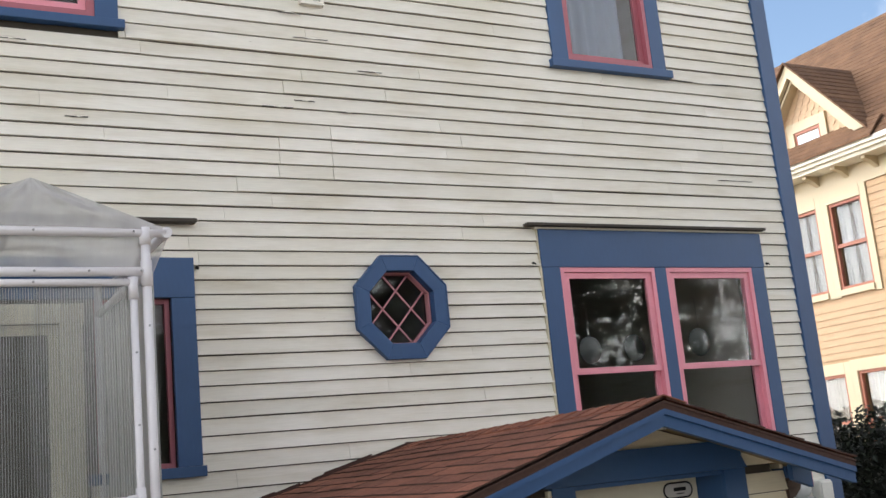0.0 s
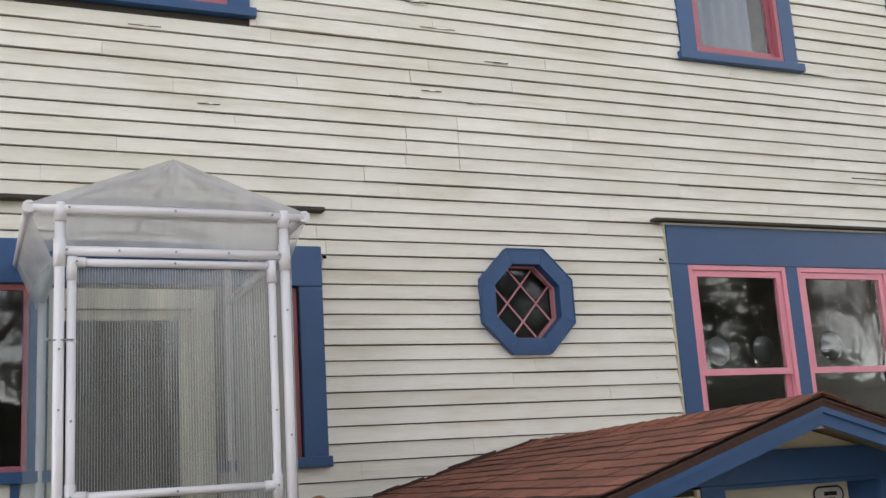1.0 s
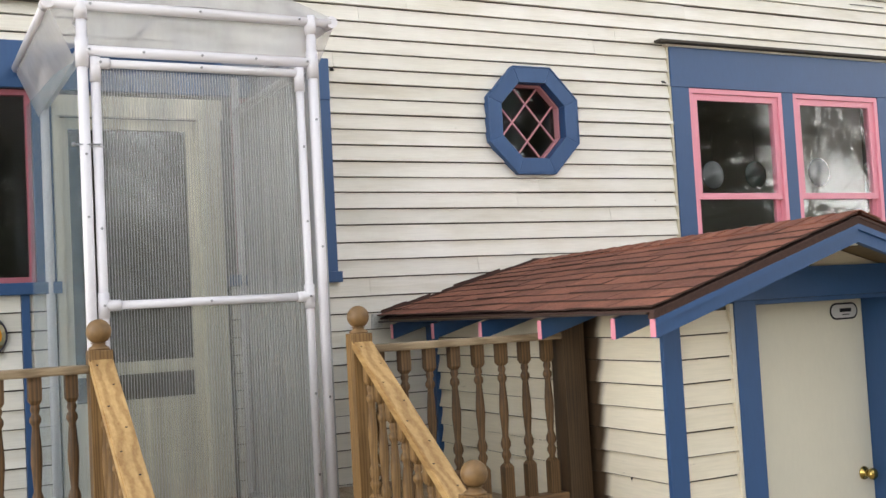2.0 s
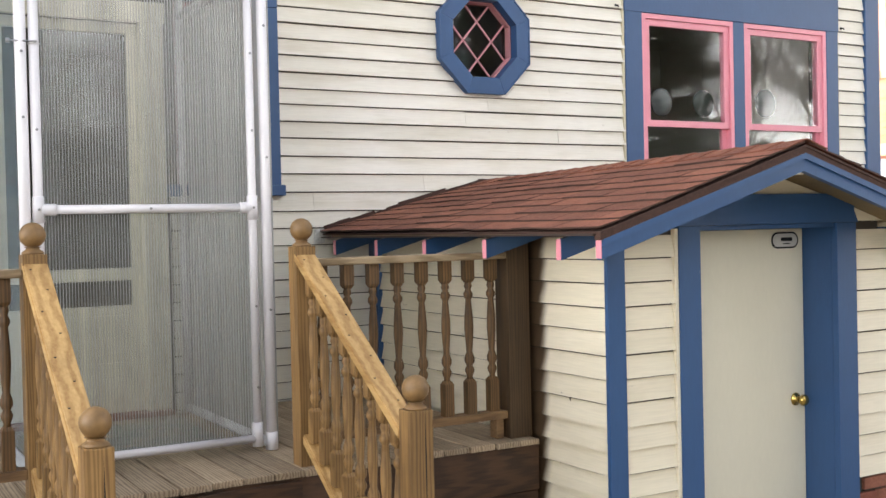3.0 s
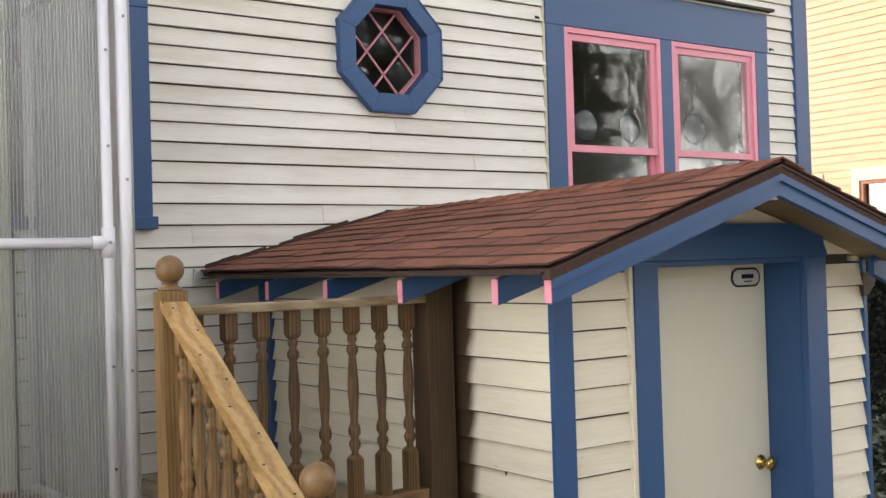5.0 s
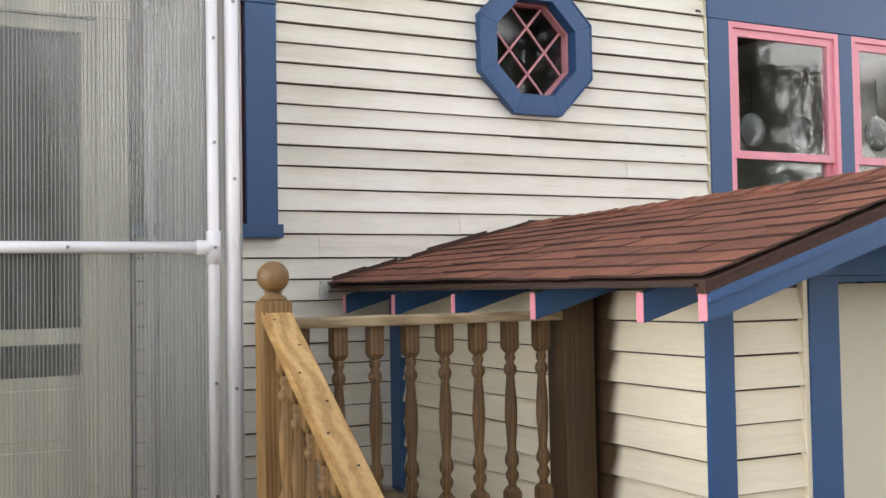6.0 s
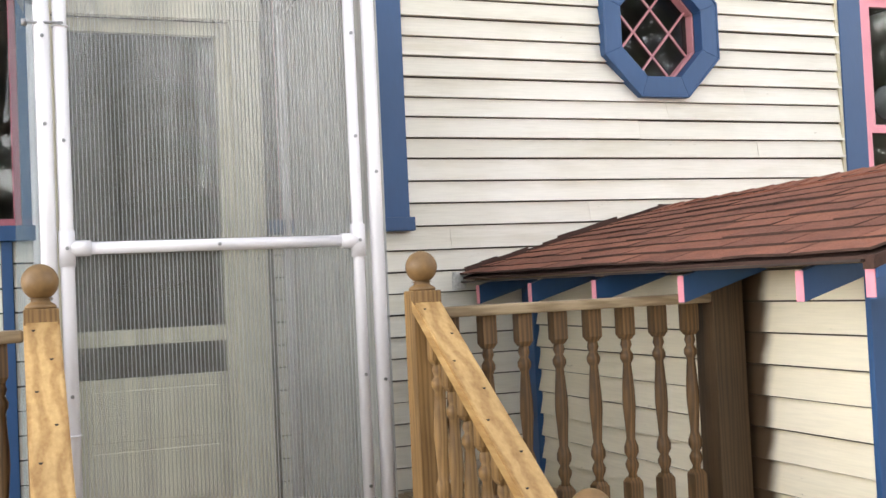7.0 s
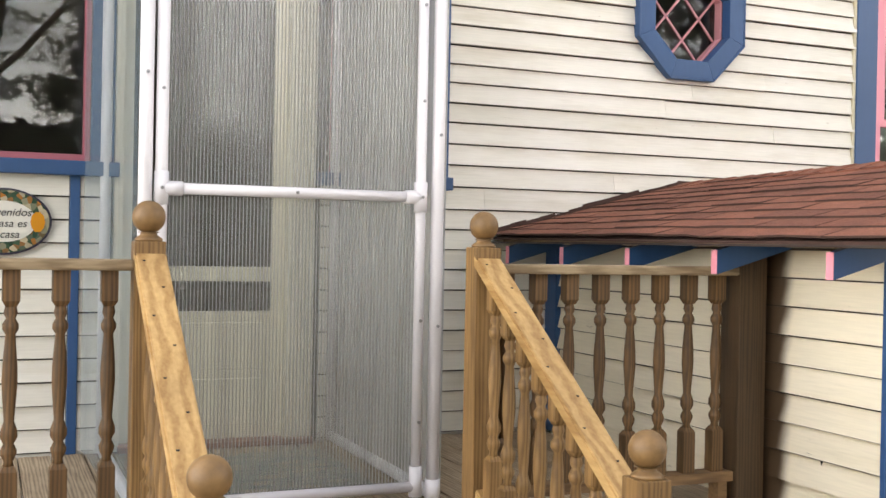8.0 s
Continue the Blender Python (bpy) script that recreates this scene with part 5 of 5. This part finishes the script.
# ---- plants ----
def leaf(bm, p, r, size, width=0.55):
    """A folded, pointed leaf of four faces."""
    q = Euler((r.uniform(-1.1, 0.5), r.uniform(-0.7, 0.7), r.uniform(0, 6.28))).to_matrix()
    s = size * r.uniform(0.6, 1.25)
    pts = [(0, 0, 0), (width * s * 0.5, s * 0.45, 0.12 * s), (0, s, -0.08 * s), (-width * s * 0.5, s * 0.45, 0.12 * s), (0, s * 0.5, 0)]
    v = [bm.verts.new(Vector(p) + q @ Vector(c)) for c in pts]
    bm.faces.new((v[0], v[1], v[4]))
    bm.faces.new((v[1], v[2], v[4]))
    bm.faces.new((v[2], v[3], v[4]))
    bm.faces.new((v[3], v[0], v[4]))


LEAF_IVY = leaf_mat("grey_green_leaves", ((0.0, (0.018, 0.030, 0.012)), (0.5, (0.045, 0.066, 0.032)), (0.85, (0.09, 0.11, 0.07)), (1.0, (0.17, 0.19, 0.14))), 0.6)
LEAF_DARK = leaf_mat("dark_hedge_leaves", ((0.0, (0.006, 0.009, 0.005)), (0.8, (0.009, 0.015, 0.007)), (1.0, (0.03, 0.042, 0.022))), 0.65)
r = random.Random(3)
bm = bmesh.new()
# dark patch added under the leaves; the shade between them is its colour
prism(bm, [(3.3 + 2.6 * math.cos(a) + 0.2 * math.sin(5 * a), -0.9 + 2.1 * math.sin(a) + 0.15 * math.cos(4 * a), 0.0) for a in [2 * math.pi * i / 40 for i in range(40)]], (0, 0, 0.035))
setting("dark_underlay", bm, plain("leaf_shade_dark", (0.022, 0.017, 0.011), 0.95, 0, 0.5, 30), "dark patch added under the leaves in place of shade", "ground")
bm = bmesh.new()
for i in range(14000):
    x, y = r.uniform(1.15, 6.0), r.uniform(-2.7, -0.2) if r.random() < 0.75 else r.uniform(-0.2, 1.6)
    if x < 3.9 and y > -0.12:
        continue
    top = 0.24 + 0.24 * noise.noise(Vector((x * 1.1, y * 1.3, 5))) + 0.03 * (x - 1.1)
    z = top * (1 - r.random() ** 2.2 * 0.8)
    leaf(bm, (x, y, max(0.02, z)), r, 0.07, 0.7)
tagged(part("ground_cover", bm, LEAF_IVY), "variegated grey-green leafy ground cover beside the shed", "plant", kind="stuff")
bm = bmesh.new()
for i in range(16):
    x, y = r.uniform(1.6, 5.0), r.uniform(-2.2, -0.4)
    h = 0.35 + 0.04 * (x - 1.1)
    tube(bm, (x, y, -0.02), (x + r.uniform(-0.1, 0.1), y + r.uniform(-0.1, 0.1), h), 0.006, 0.003, n=6)
tagged(part("ground_cover_stems", bm, plain("brown_stem", (0.09, 0.06, 0.04), 0.9)), "thin brown stems among ground cover", "plant", kind="stuff")


def hedge_bank(x0, x1, y0, y1, h, count, size, seed, mat, name, label):
    rr = random.Random(seed)
    t = thing(name, label, "hedge", ((x0 + x1) / 2, (y0 + y1) / 2, 0))
    # near-black sheets behind the leaves; the hedge's inner shade is in their colour
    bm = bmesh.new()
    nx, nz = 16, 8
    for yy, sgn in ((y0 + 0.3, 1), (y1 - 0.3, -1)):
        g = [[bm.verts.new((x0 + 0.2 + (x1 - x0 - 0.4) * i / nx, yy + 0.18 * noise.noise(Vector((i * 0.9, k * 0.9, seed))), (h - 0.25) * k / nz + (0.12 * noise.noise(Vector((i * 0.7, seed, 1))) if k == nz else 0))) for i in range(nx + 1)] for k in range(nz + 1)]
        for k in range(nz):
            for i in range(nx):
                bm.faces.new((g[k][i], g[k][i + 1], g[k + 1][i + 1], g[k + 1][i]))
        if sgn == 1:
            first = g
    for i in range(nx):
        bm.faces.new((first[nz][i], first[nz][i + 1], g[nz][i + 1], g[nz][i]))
    part("dark_core", bm, plain("core_shade_dark", (0.010, 0.012, 0.007), 1.0), t)
    bm = bmesh.new()
    for i in range(count):
        x, z = rr.uniform(x0, x1), rr.uniform(0, 1) ** 0.8 * h
        y = (y0 if rr.random() < 0.7 else rr.uniform(y0, y1)) + rr.uniform(-0.1, 0.35)
        top = h + 0.22 * noise.noise(Vector((x * 1.4, seed, 2)))
        leaf(bm, (x, y, min(z, top) if rr.random() < 0.75 else top + rr.uniform(-0.2, 0.12)), rr, size)
    tagged(part("leaves", bm, mat, t), kind="stuff")
    return t


hedge_bank(4.05, 9.8, 0.35, 2.6, 1.85, 15000, 0.075, 11, LEAF_DARK, "hedge", "tall dark evergreen hedge between the houses")


def limb_tree(name, at, height, seed, label, leaves=0, spread=1.0, depth=6, girth=0.014):
    """A bare tree: forking tapered limbs to fine twigs, with some clinging leaves."""
    rr = random.Random(seed)
    t = thing(name, label, "tree", at)
    bm, lf = bmesh.new(), bmesh.new()
    tips = []

    def grow(p, d, length, rad, k):
        steps = 3
        for _ in range(steps):
            d = (d + Vector((rr.uniform(-1, 1), rr.uniform(-1, 1), rr.uniform(-0.6, 0.9))) * 0.16 * spread).normalized()
            q = p + d * length / steps
            tube(bm, p, q, rad, rad * 0.88, n=7 if k > 5 else 4, caps=False)
            p, rad = q, max(0.014, rad * 0.88)
            if k <= 2:
                tips.append(p)
        if k == 0:
            return
        for _ in range(3 if rr.random() < 0.62 else 2):
            side = Vector((rr.uniform(-1, 1), rr.uniform(-1, 1), rr.uniform(-0.25, 0.8))) * 0.85 * spread
            grow(p, (d + side).normalized(), length * rr.uniform(0.62, 0.86), max(0.014, rad * rr.uniform(0.6, 0.78)), k - 1)

    grow(Vector((at[0], at[1], at[2] - 0.1)), Vector((0, 0, 1)), height * 0.30, height * girth, depth)
    part("trunk", bm, plain("dark_bark", (0.055, 0.045, 0.036), 0.95, 0, 0.4, 14), t)
    if leaves:
        for _ in range(leaves):
            leaf(lf, tips[rr.randrange(len(tips))] + Vector((rr.uniform(-1, 1), rr.uniform(-1, 1), rr.uniform(-1, 1))) * 0.2, rr, 0.13, 0.8)
        tagged(part("crown", lf, leaf_mat("sparse_brown_leaves", ((0.0, (0.03, 0.03, 0.015)), (1.0, (0.09, 0.07, 0.03)))), t, "sparse brown leaves"), kind="stuff")
    else:
        lf.free()
    return t


def conifer(at, height, radius, seed, label):
    rr = random.Random(seed)
    t = thing("conifer_tree", label, "tree", at)
    bm, lf = bmesh.new(), bmesh.new()
    a = Vector(at)
    tube(bm, a - Vector((0, 0, 0.1)), a + Vector((0, 0, height)), height * 0.02, 0.02, n=8)
    z = height * 0.12
    while z < height:
        k = 1 - z / height
        for _ in range(6):
            ang = rr.uniform(0, 6.28)
            ln = radius * (k ** 0.7) * rr.uniform(0.55, 1.1)
            d = Vector((math.cos(ang), math.sin(ang), rr.uniform(-0.15, 0.25)))
            p0 = a + Vector((0, 0, z))
            tube(bm, p0, p0 + d * ln, 0.035, 0.01, n=4, caps=False)
            for _ in range(int(90 * ln / radius) + 14):
                u = rr.uniform(0.25, 1.05)
                c = p0 + d * ln * u + Vector((rr.uniform(-1, 1), rr.uniform(-1, 1), rr.uniform(-0.6, 0.25))) * 0.32
                leaf(lf, c, rr, 0.26, 0.3)
        z += height * 0.035
    part("trunk", bm, plain("conifer_bark", (0.05, 0.04, 0.03), 0.95), t)
    tagged(part("crown", lf, leaf_mat("dark_needles", ((0.0, (0.012, 0.022, 0.012)), (1.0, (0.045, 0.065, 0.035)))), t, "dark drooping needle sprays"), kind="stuff")


WINTER, TALL = "bare winter tree with a few brown leaves", "tall bare winter tree with fine twigs"
for tx, ty, th, ts, tl, td, tg, what in ((22.8, -19.0, 8.5, 21, 700, 5, 0.013, WINTER), (26.6, -18.5, 8.5, 23, 700, 5, 0.013, WINTER), (20.8, -21.5, 9.5, 33, 500, 5, 0.013, WINTER),
                                         (24.6, -22.0, 10.0, 41, 400, 5, 0.012, WINTER), (29.4, -20.0, 9.0, 43, 400, 5, 0.013, WINTER), (16.6, -14.6, 6.8, 45, 500, 5, 0.013, WINTER),
                                         (0.6, -24.0, 27.0, 5, 0, 9, 0.014, TALL), (-3.4, -25.0, 27.0, 8, 0, 9, 0.014, TALL), (-4.6, -12.5, 12.0, 9, 250, 7, 0.014, WINTER)):
    limb_tree("bare_tree", (tx, ty, 0), th, ts, what, tl, 1.0, td, tg)
for cx, cy, ch, cr, cs in ((12.9, -12.6, 9.5, 2.0, 4), (10.7, -12.9, 9.0, 2.7, 14), (8.4, -13.4, 10.0, 2.7, 24), (6.0, -14.2, 10.0, 2.8, 15), (3.4, -19.0, 9.5, 3.2, 17), (-1.6, -13.5, 6.5, 2.4, 6), (-7.0, -17.0, 10.5, 3.4, 16), (-4.5, -20.0, 12.5, 3.6, 26)):
    conifer((cx, cy, 0), ch, cr, cs, "dark evergreen conifer in the garden")
# unseen belt added behind the camera so the panes reflect dark low down
hedge_bank(-12.0, 30.0, -24.0, -21.0, 4.2, 10000, 0.55, 19, leaf_mat("dark_belt_leaves", ((0.0, (0.012, 0.018, 0.010)), (1.0, (0.05, 0.06, 0.035)))), "reflection_belt", "unseen dark leafy belt added to darken window reflections")


# ---- neighbouring house ----
NXF = 11.0
N_SIDING = siding_paint("apricot_clapboard_paint", (0.46, 0.295, 0.155), 0.03, 0.3)
N_CREAM = paint("cream_trim_paint", (0.54, 0.45, 0.30), 0.5, (1, 1, 0.4), 0.06)
N_ROSE = paint("terracotta_sash_paint", (0.36, 0.12, 0.07), 0.5, (1, 1, 0.4), 0.1)
N_ROOF = shingle_mat("brown_roof_shingle", (0.14, 0.074, 0.040), (0.20, 0.105, 0.055), (0.25, 0.138, 0.075))
# white lace toned down to a dimmer grey
N_LACE = plain("dimmed_lace_curtain", (0.42, 0.42, 0.42), 0.9, 0, 0.3, 30)
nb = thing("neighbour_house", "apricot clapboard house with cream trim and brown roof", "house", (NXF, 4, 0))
NY0, NY1, NTOP = -6.0, 12.5, 5.99
# windows: y0, y1, z0, z1
N_WINS = [(5.21, 5.91, 4.03, 5.48), (6.162, 6.86, 4.03, 5.48), (6.112, 6.80, 1.10, 2.67), (4.57, 5.86, 1.10, 2.69), (2.75, 3.83, 1.10, 2.73)]
bm = bmesh.new()
ys = sorted({NY0, NY1, *(w[0] for w in N_WINS), *(w[1] for w in N_WINS)})
zs = sorted({0.0, NTOP, *(w[2] for w in N_WINS), *(w[3] for w in N_WINS)})
for ya, yb in zip(ys, ys[1:]):
    for za, zb in zip(zs, zs[1:]):
        if not any(w[0] < (ya + yb) / 2 < w[1] and w[2] < (za + zb) / 2 < w[3] for w in N_WINS):
            box(bm, NXF, NXF + 0.18, ya, yb, za, zb)
part("wall", bm, N_SIDING, nb)
part("wall", boxes((NXF, NXF + 4.7, NY0 - 0.18, NY0, 0, NTOP), (NXF, NXF + 4.7, NY1, NY1 + 0.18, 0, NTOP), (NXF + 4.7, NXF + 4.9, NY0, NY1, 0, NTOP)), N_SIDING, nb)
part("inner_wall", boxes((NXF + 2.2, NXF + 2.3, NY0, NY1, 0, NTOP)), ROOM, nb)
part("inner_floor", boxes((NXF + 0.19, NXF + 2.19, NY0, NY1, 3.3, 3.5), (NXF + 0.19, NXF + 2.19, NY0, NY1, 0.4, 0.6)), ROOM, nb)
z = 0.5
while z < 5.62:
    segs, at = [], NY0
    for w in sorted(N_WINS):
        if w[2] - 0.16 < z + 0.05 < w[3] + 0.2:
            if w[0] - 0.13 > at:
                segs.append((at, w[0] - 0.13))
            at = max(at, w[1] + 0.13)
    segs.append((at, NY1))
    for a, b in segs:
        bm = bmesh.new()
        v = [bm.verts.new(p) for p in ((NXF - 0.02, a, z), (NXF - 0.02, b, z), (NXF - 0.004, b, z + 0.118), (NXF - 0.004, a, z + 0.118), (NXF, a, z), (NXF, b, z))]
        bm.faces.new((v[1], v[0], v[3], v[2]))
        bm.faces.new((v[0], v[1], v[5], v[4]))
        part("clapboard", bm, N_SIDING, nb)
    z += 0.115
for i, (a, b, c, d) in enumerate(N_WINS):
    wv = part("window", outline(bmesh.new(), a, b, c, d, 0.05, 0, 1), N_ROSE, nb, "terracotta sash window in cream casing")
    me = wv.data
    for v in me.vertices:
        y_, d_ = v.co.x, v.co.y
        v.co = (NXF - 0.01 + 0.07 * d_, y_, v.co.z)
    mz = (c + d) / 2
    part("meeting_rail", boxes((NXF, NXF + 0.05, a + 0.05, b - 0.05, mz - 0.03, mz + 0.03)), N_ROSE, wv)
    g = part("pane", boxes((NXF + 0.06, NXF + 0.064, a + 0.05, b - 0.05, c + 0.05, d - 0.05)), GLASS, wv, "window glass")
    g.visible_shadow = False
    part("casing", boxes((NXF - 0.04, NXF + 0.0, a - 0.125, a - 0.001, c - 0.12, d + 0.19), (NXF - 0.04, NXF, b + 0.001, b + 0.125, c - 0.12, d + 0.19), (NXF - 0.045, NXF, a, b, d + 0.001, d + 0.19), (NXF - 0.07, NXF, a, b, c - 0.1, c - 0.001)), N_CREAM, wv)
    bm = bmesh.new()
    prev = None
    lo = c + 0.06 if c > 3 else d - 0.45
    for s in range(25):
        y = a + 0.06 + (b - a - 0.12) * s / 24
        x = NXF + 0.10 + 0.02 * math.sin(s * 1.9)
        dip = 0.12 * math.sin(math.pi * s / 24) if c < 3 else 0
        cur = (bm.verts.new((x, y, lo - dip)), bm.verts.new((x, y, d - 0.04)))
        if prev and not (c > 3 and s in (11, 12, 13)):
            bm.faces.new((prev[0], cur[0], cur[1], prev[1]))
        prev = cur
    part("curtain", bm, N_LACE, wv, "white lace curtain")
# frieze, brackets and cornice
part("frieze", boxes((NXF - 0.04, NXF - 0.0, NY0, NY1, 5.67, 5.995)), N_CREAM, nb)
part("cornice", boxes((NXF - 0.42, NXF + 0.0, NY0 - 0.3, NY1 + 0.3, 6.0, 6.06), (NXF - 0.50, NXF - 0.0, NY0 - 0.35, NY1 + 0.35, 6.06, 6.12), (NXF - 0.56, NXF - 0.0, NY0 - 0.4, NY1 + 0.4, 6.12, 6.20)), paint("white_cornice_paint", (0.80, 0.76, 0.66), 0.5), nb)
y = NY0 + 0.2
while y < NY1:
    bm = bmesh.new()
    prism(bm, ((NXF - 0.041, y, 5.999), (NXF - 0.34, y, 5.999), (NXF - 0.34, y, 5.95), (NXF - 0.2, y, 5.92), (NXF - 0.041, y, 5.82)), (0, 0.09, 0))
    part("bracket", bm, N_CREAM, nb)
    y += 0.62
# main roof rising from the cornice, shingle courses as steps
PITCH = 1.05


def roof_courses(x0, z0, rise, y0, y1, n, sx=1.0):
    for i in range(n):
        bm = bmesh.new()
        xa, xb = x0 + sx * rise * i / n, x0 + sx * rise * (i + 1) / n
        za, zb = z0 + abs(xa - x0) * PITCH, z0 + abs(xb - x0) * PITCH
        prism(bm, ((xa, y0, za + 0.018), (xb, y0, zb + 0.004), (xb, y0, zb - 0.03), (xa, y0, za - 0.03)), (0, y1 - y0, 0))
        part("shingle_course", bm, N_ROOF, nb)


roof_courses(NXF - 0.52, 6.21, 2.9, NY0 - 0.4, NY1 + 0.4, 30)
roof_courses(NXF + 5.28, 6.21, 2.9, NY0 - 0.4, NY1 + 0.4, 12, -1.0)
# front gable over the bay
GP_Y, GP_Z, G_HALF, GX = 5.96, 7.95, 1.58, NXF - 0.12
bm = bmesh.new()
prism(bm, ((GX, GP_Y - G_HALF + 0.1, 6.30), (GX, GP_Y + G_HALF - 0.1, 6.30), (GX, GP_Y, GP_Z - 0.12)), (0.1, 0, 0))
part("gable_wall", bm, paint("buff_shingle_paint", (0.62, 0.46, 0.30), 0.6), nb)
scale = mesh_of("fish_scale_shingle", prism(bmesh.new(), [(-0.02, 0.075 * math.cos(a), 0.085 * math.sin(a)) for a in [math.pi + math.pi * i / 6 for i in range(7)]] + [(-0.004, 0.075, 0.09), (-0.004, -0.075, 0.09)], (0.012, 0, 0)), plain("buff_shingle", (0.60, 0.42, 0.27), 0.7, 0, 0.25, 3))
gw = (5.67, 6.25, 6.46, 6.84)
for rr_ in range(11):
    z = 6.42 + rr_ * 0.13
    half = G_HALF * (GP_Z - z) / (GP_Z - 6.20) - 0.14
    k = -12
    while k <= 12:
        y = GP_Y + k * 0.152 + (0.076 if rr_ % 2 else 0)
        if abs(y - GP_Y) < half and not (gw[0] - 0.2 < y < gw[1] + 0.2 and z < gw[3] + 0.22):
            piece("fish_scale_shingle", scale, nb, Matrix.Translation((GX, y, z)))
        k += 1
for s in (1, -1):
    bm = bmesh.new()
    prism(bm, ((GX - 0.30, GP_Y, GP_Z), (GX - 0.30, GP_Y + s * G_HALF, 6.20), (GX - 0.30, GP_Y + s * (G_HALF - 0.22), 6.19), (GX - 0.30, GP_Y, GP_Z - 0.22)), (0.08, 0, 0))
    part("barge_board", bm, N_CREAM, nb)
    bm = bmesh.new()
    prism(bm, ((GX - 0.215, GP_Y, GP_Z - 0.24), (GX - 0.215, GP_Y + s * (G_HALF - 0.24), 6.20), (GX - 0.215, GP_Y + s * (G_HALF - 0.3), 6.20), (GX - 0.215, GP_Y, GP_Z - 0.31)), (0.2, 0, 0))
    part("soffit_trim", bm, N_CREAM, nb)
    for i in range(16):
        bm = bmesh.new()
        a, b = i / 16, (i + 1) / 16
        pa = (GP_Y + s * (G_HALF + 0.06) * (1 - a), 6.17 + (GP_Z + 0.05 - 6.17) * a)
        pb = (GP_Y + s * (G_HALF + 0.06) * (1 - b), 6.17 + (GP_Z + 0.05 - 6.17) * b)
        prism(bm, ((GX - 0.36, pa[0], pa[1] + 0.022), (GX - 0.36, pb[0], pb[1] + 0.006), (GX - 0.36, pb[0], pb[1] - 0.03), (GX - 0.36, pa[0], pa[1] - 0.03)), (2.6, 0, 0))
        part("gable_course", bm, N_ROOF, nb)
roof_courses(NXF - 0.60, 6.205, 0.36, 4.35, 7.6, 4)
gwin = part("window", outline(bmesh.new(), gw[0], gw[1], gw[2], gw[3], 0.05, 0, 1), N_ROSE, nb, "small gable window")
for v in gwin.data.vertices:
    v.co = (GX - 0.03 + 0.06 * v.co.y, v.co.x, v.co.z)
part("blind", boxes((GX - 0.022, GX - 0.004, gw[0] + 0.05, gw[1] - 0.05, gw[2] + 0.05, gw[3] - 0.07)), LACE, gwin, "white blind")
part("casing", boxes((GX - 0.05, GX - 0.002, gw[0] - 0.14, gw[0] - 0.001, gw[2] - 0.1, gw[3] + 0.17), (GX - 0.05, GX - 0.002, gw[1] + 0.001, gw[1] + 0.14, gw[2] - 0.1, gw[3] + 0.17), (GX - 0.05, GX - 0.002, gw[0], gw[1], gw[3] + 0.001, gw[3] + 0.17), (GX - 0.06, GX - 0.002, gw[0], gw[1], gw[2] - 0.1, gw[2] - 0.001)), N_CREAM, gwin)

# the house is enlarged about the first camera position to fit the camera's view
N_EYE = Matrix.Translation((-3.27, -6.67, 1.782))
nb.matrix_basis = N_EYE @ Matrix.Scale(1.35, 4) @ N_EYE.inverted() @ nb.matrix_basis

# ---- the many boards of the house wall ----
clad_house()
for x, z, ln, lift, tilt in ((-0.745, 4.988, 0.15, 0.03, -0.016), (-0.646, 4.812, 0.24, 0.012, 0.006), (-0.174, 4.604, 0.17, 0.03, -0.020), (-0.33, 5.255, 0.15, 0.025, -0.05), (-2.596, 4.606, 0.18, 0.012, -0.006),
                             (2.72, 4.785, 0.6, 0.010, 0.008), (-0.667, 4.347, 0.13, 0.012, 0.016), (3.061, 3.927, 0.36, 0.010, -0.004), (-2.18, 4.128, 0.12, 0.012, 0.004), (-0.34, 4.283, 0.1, 0.012, 0.0), (-0.9, 4.29, 0.2, 0.012, 0.006)):
    part("splinter", splinter(x, z, ln, lift, tilt), SIDING, house, "lifting split strip of board")
    part("crack", boxes((x - 0.02, x + ln, WB - 0.0225, WB - 0.019, z - 0.006, z - 0.001)), IRON, house, "dark crack in a board")
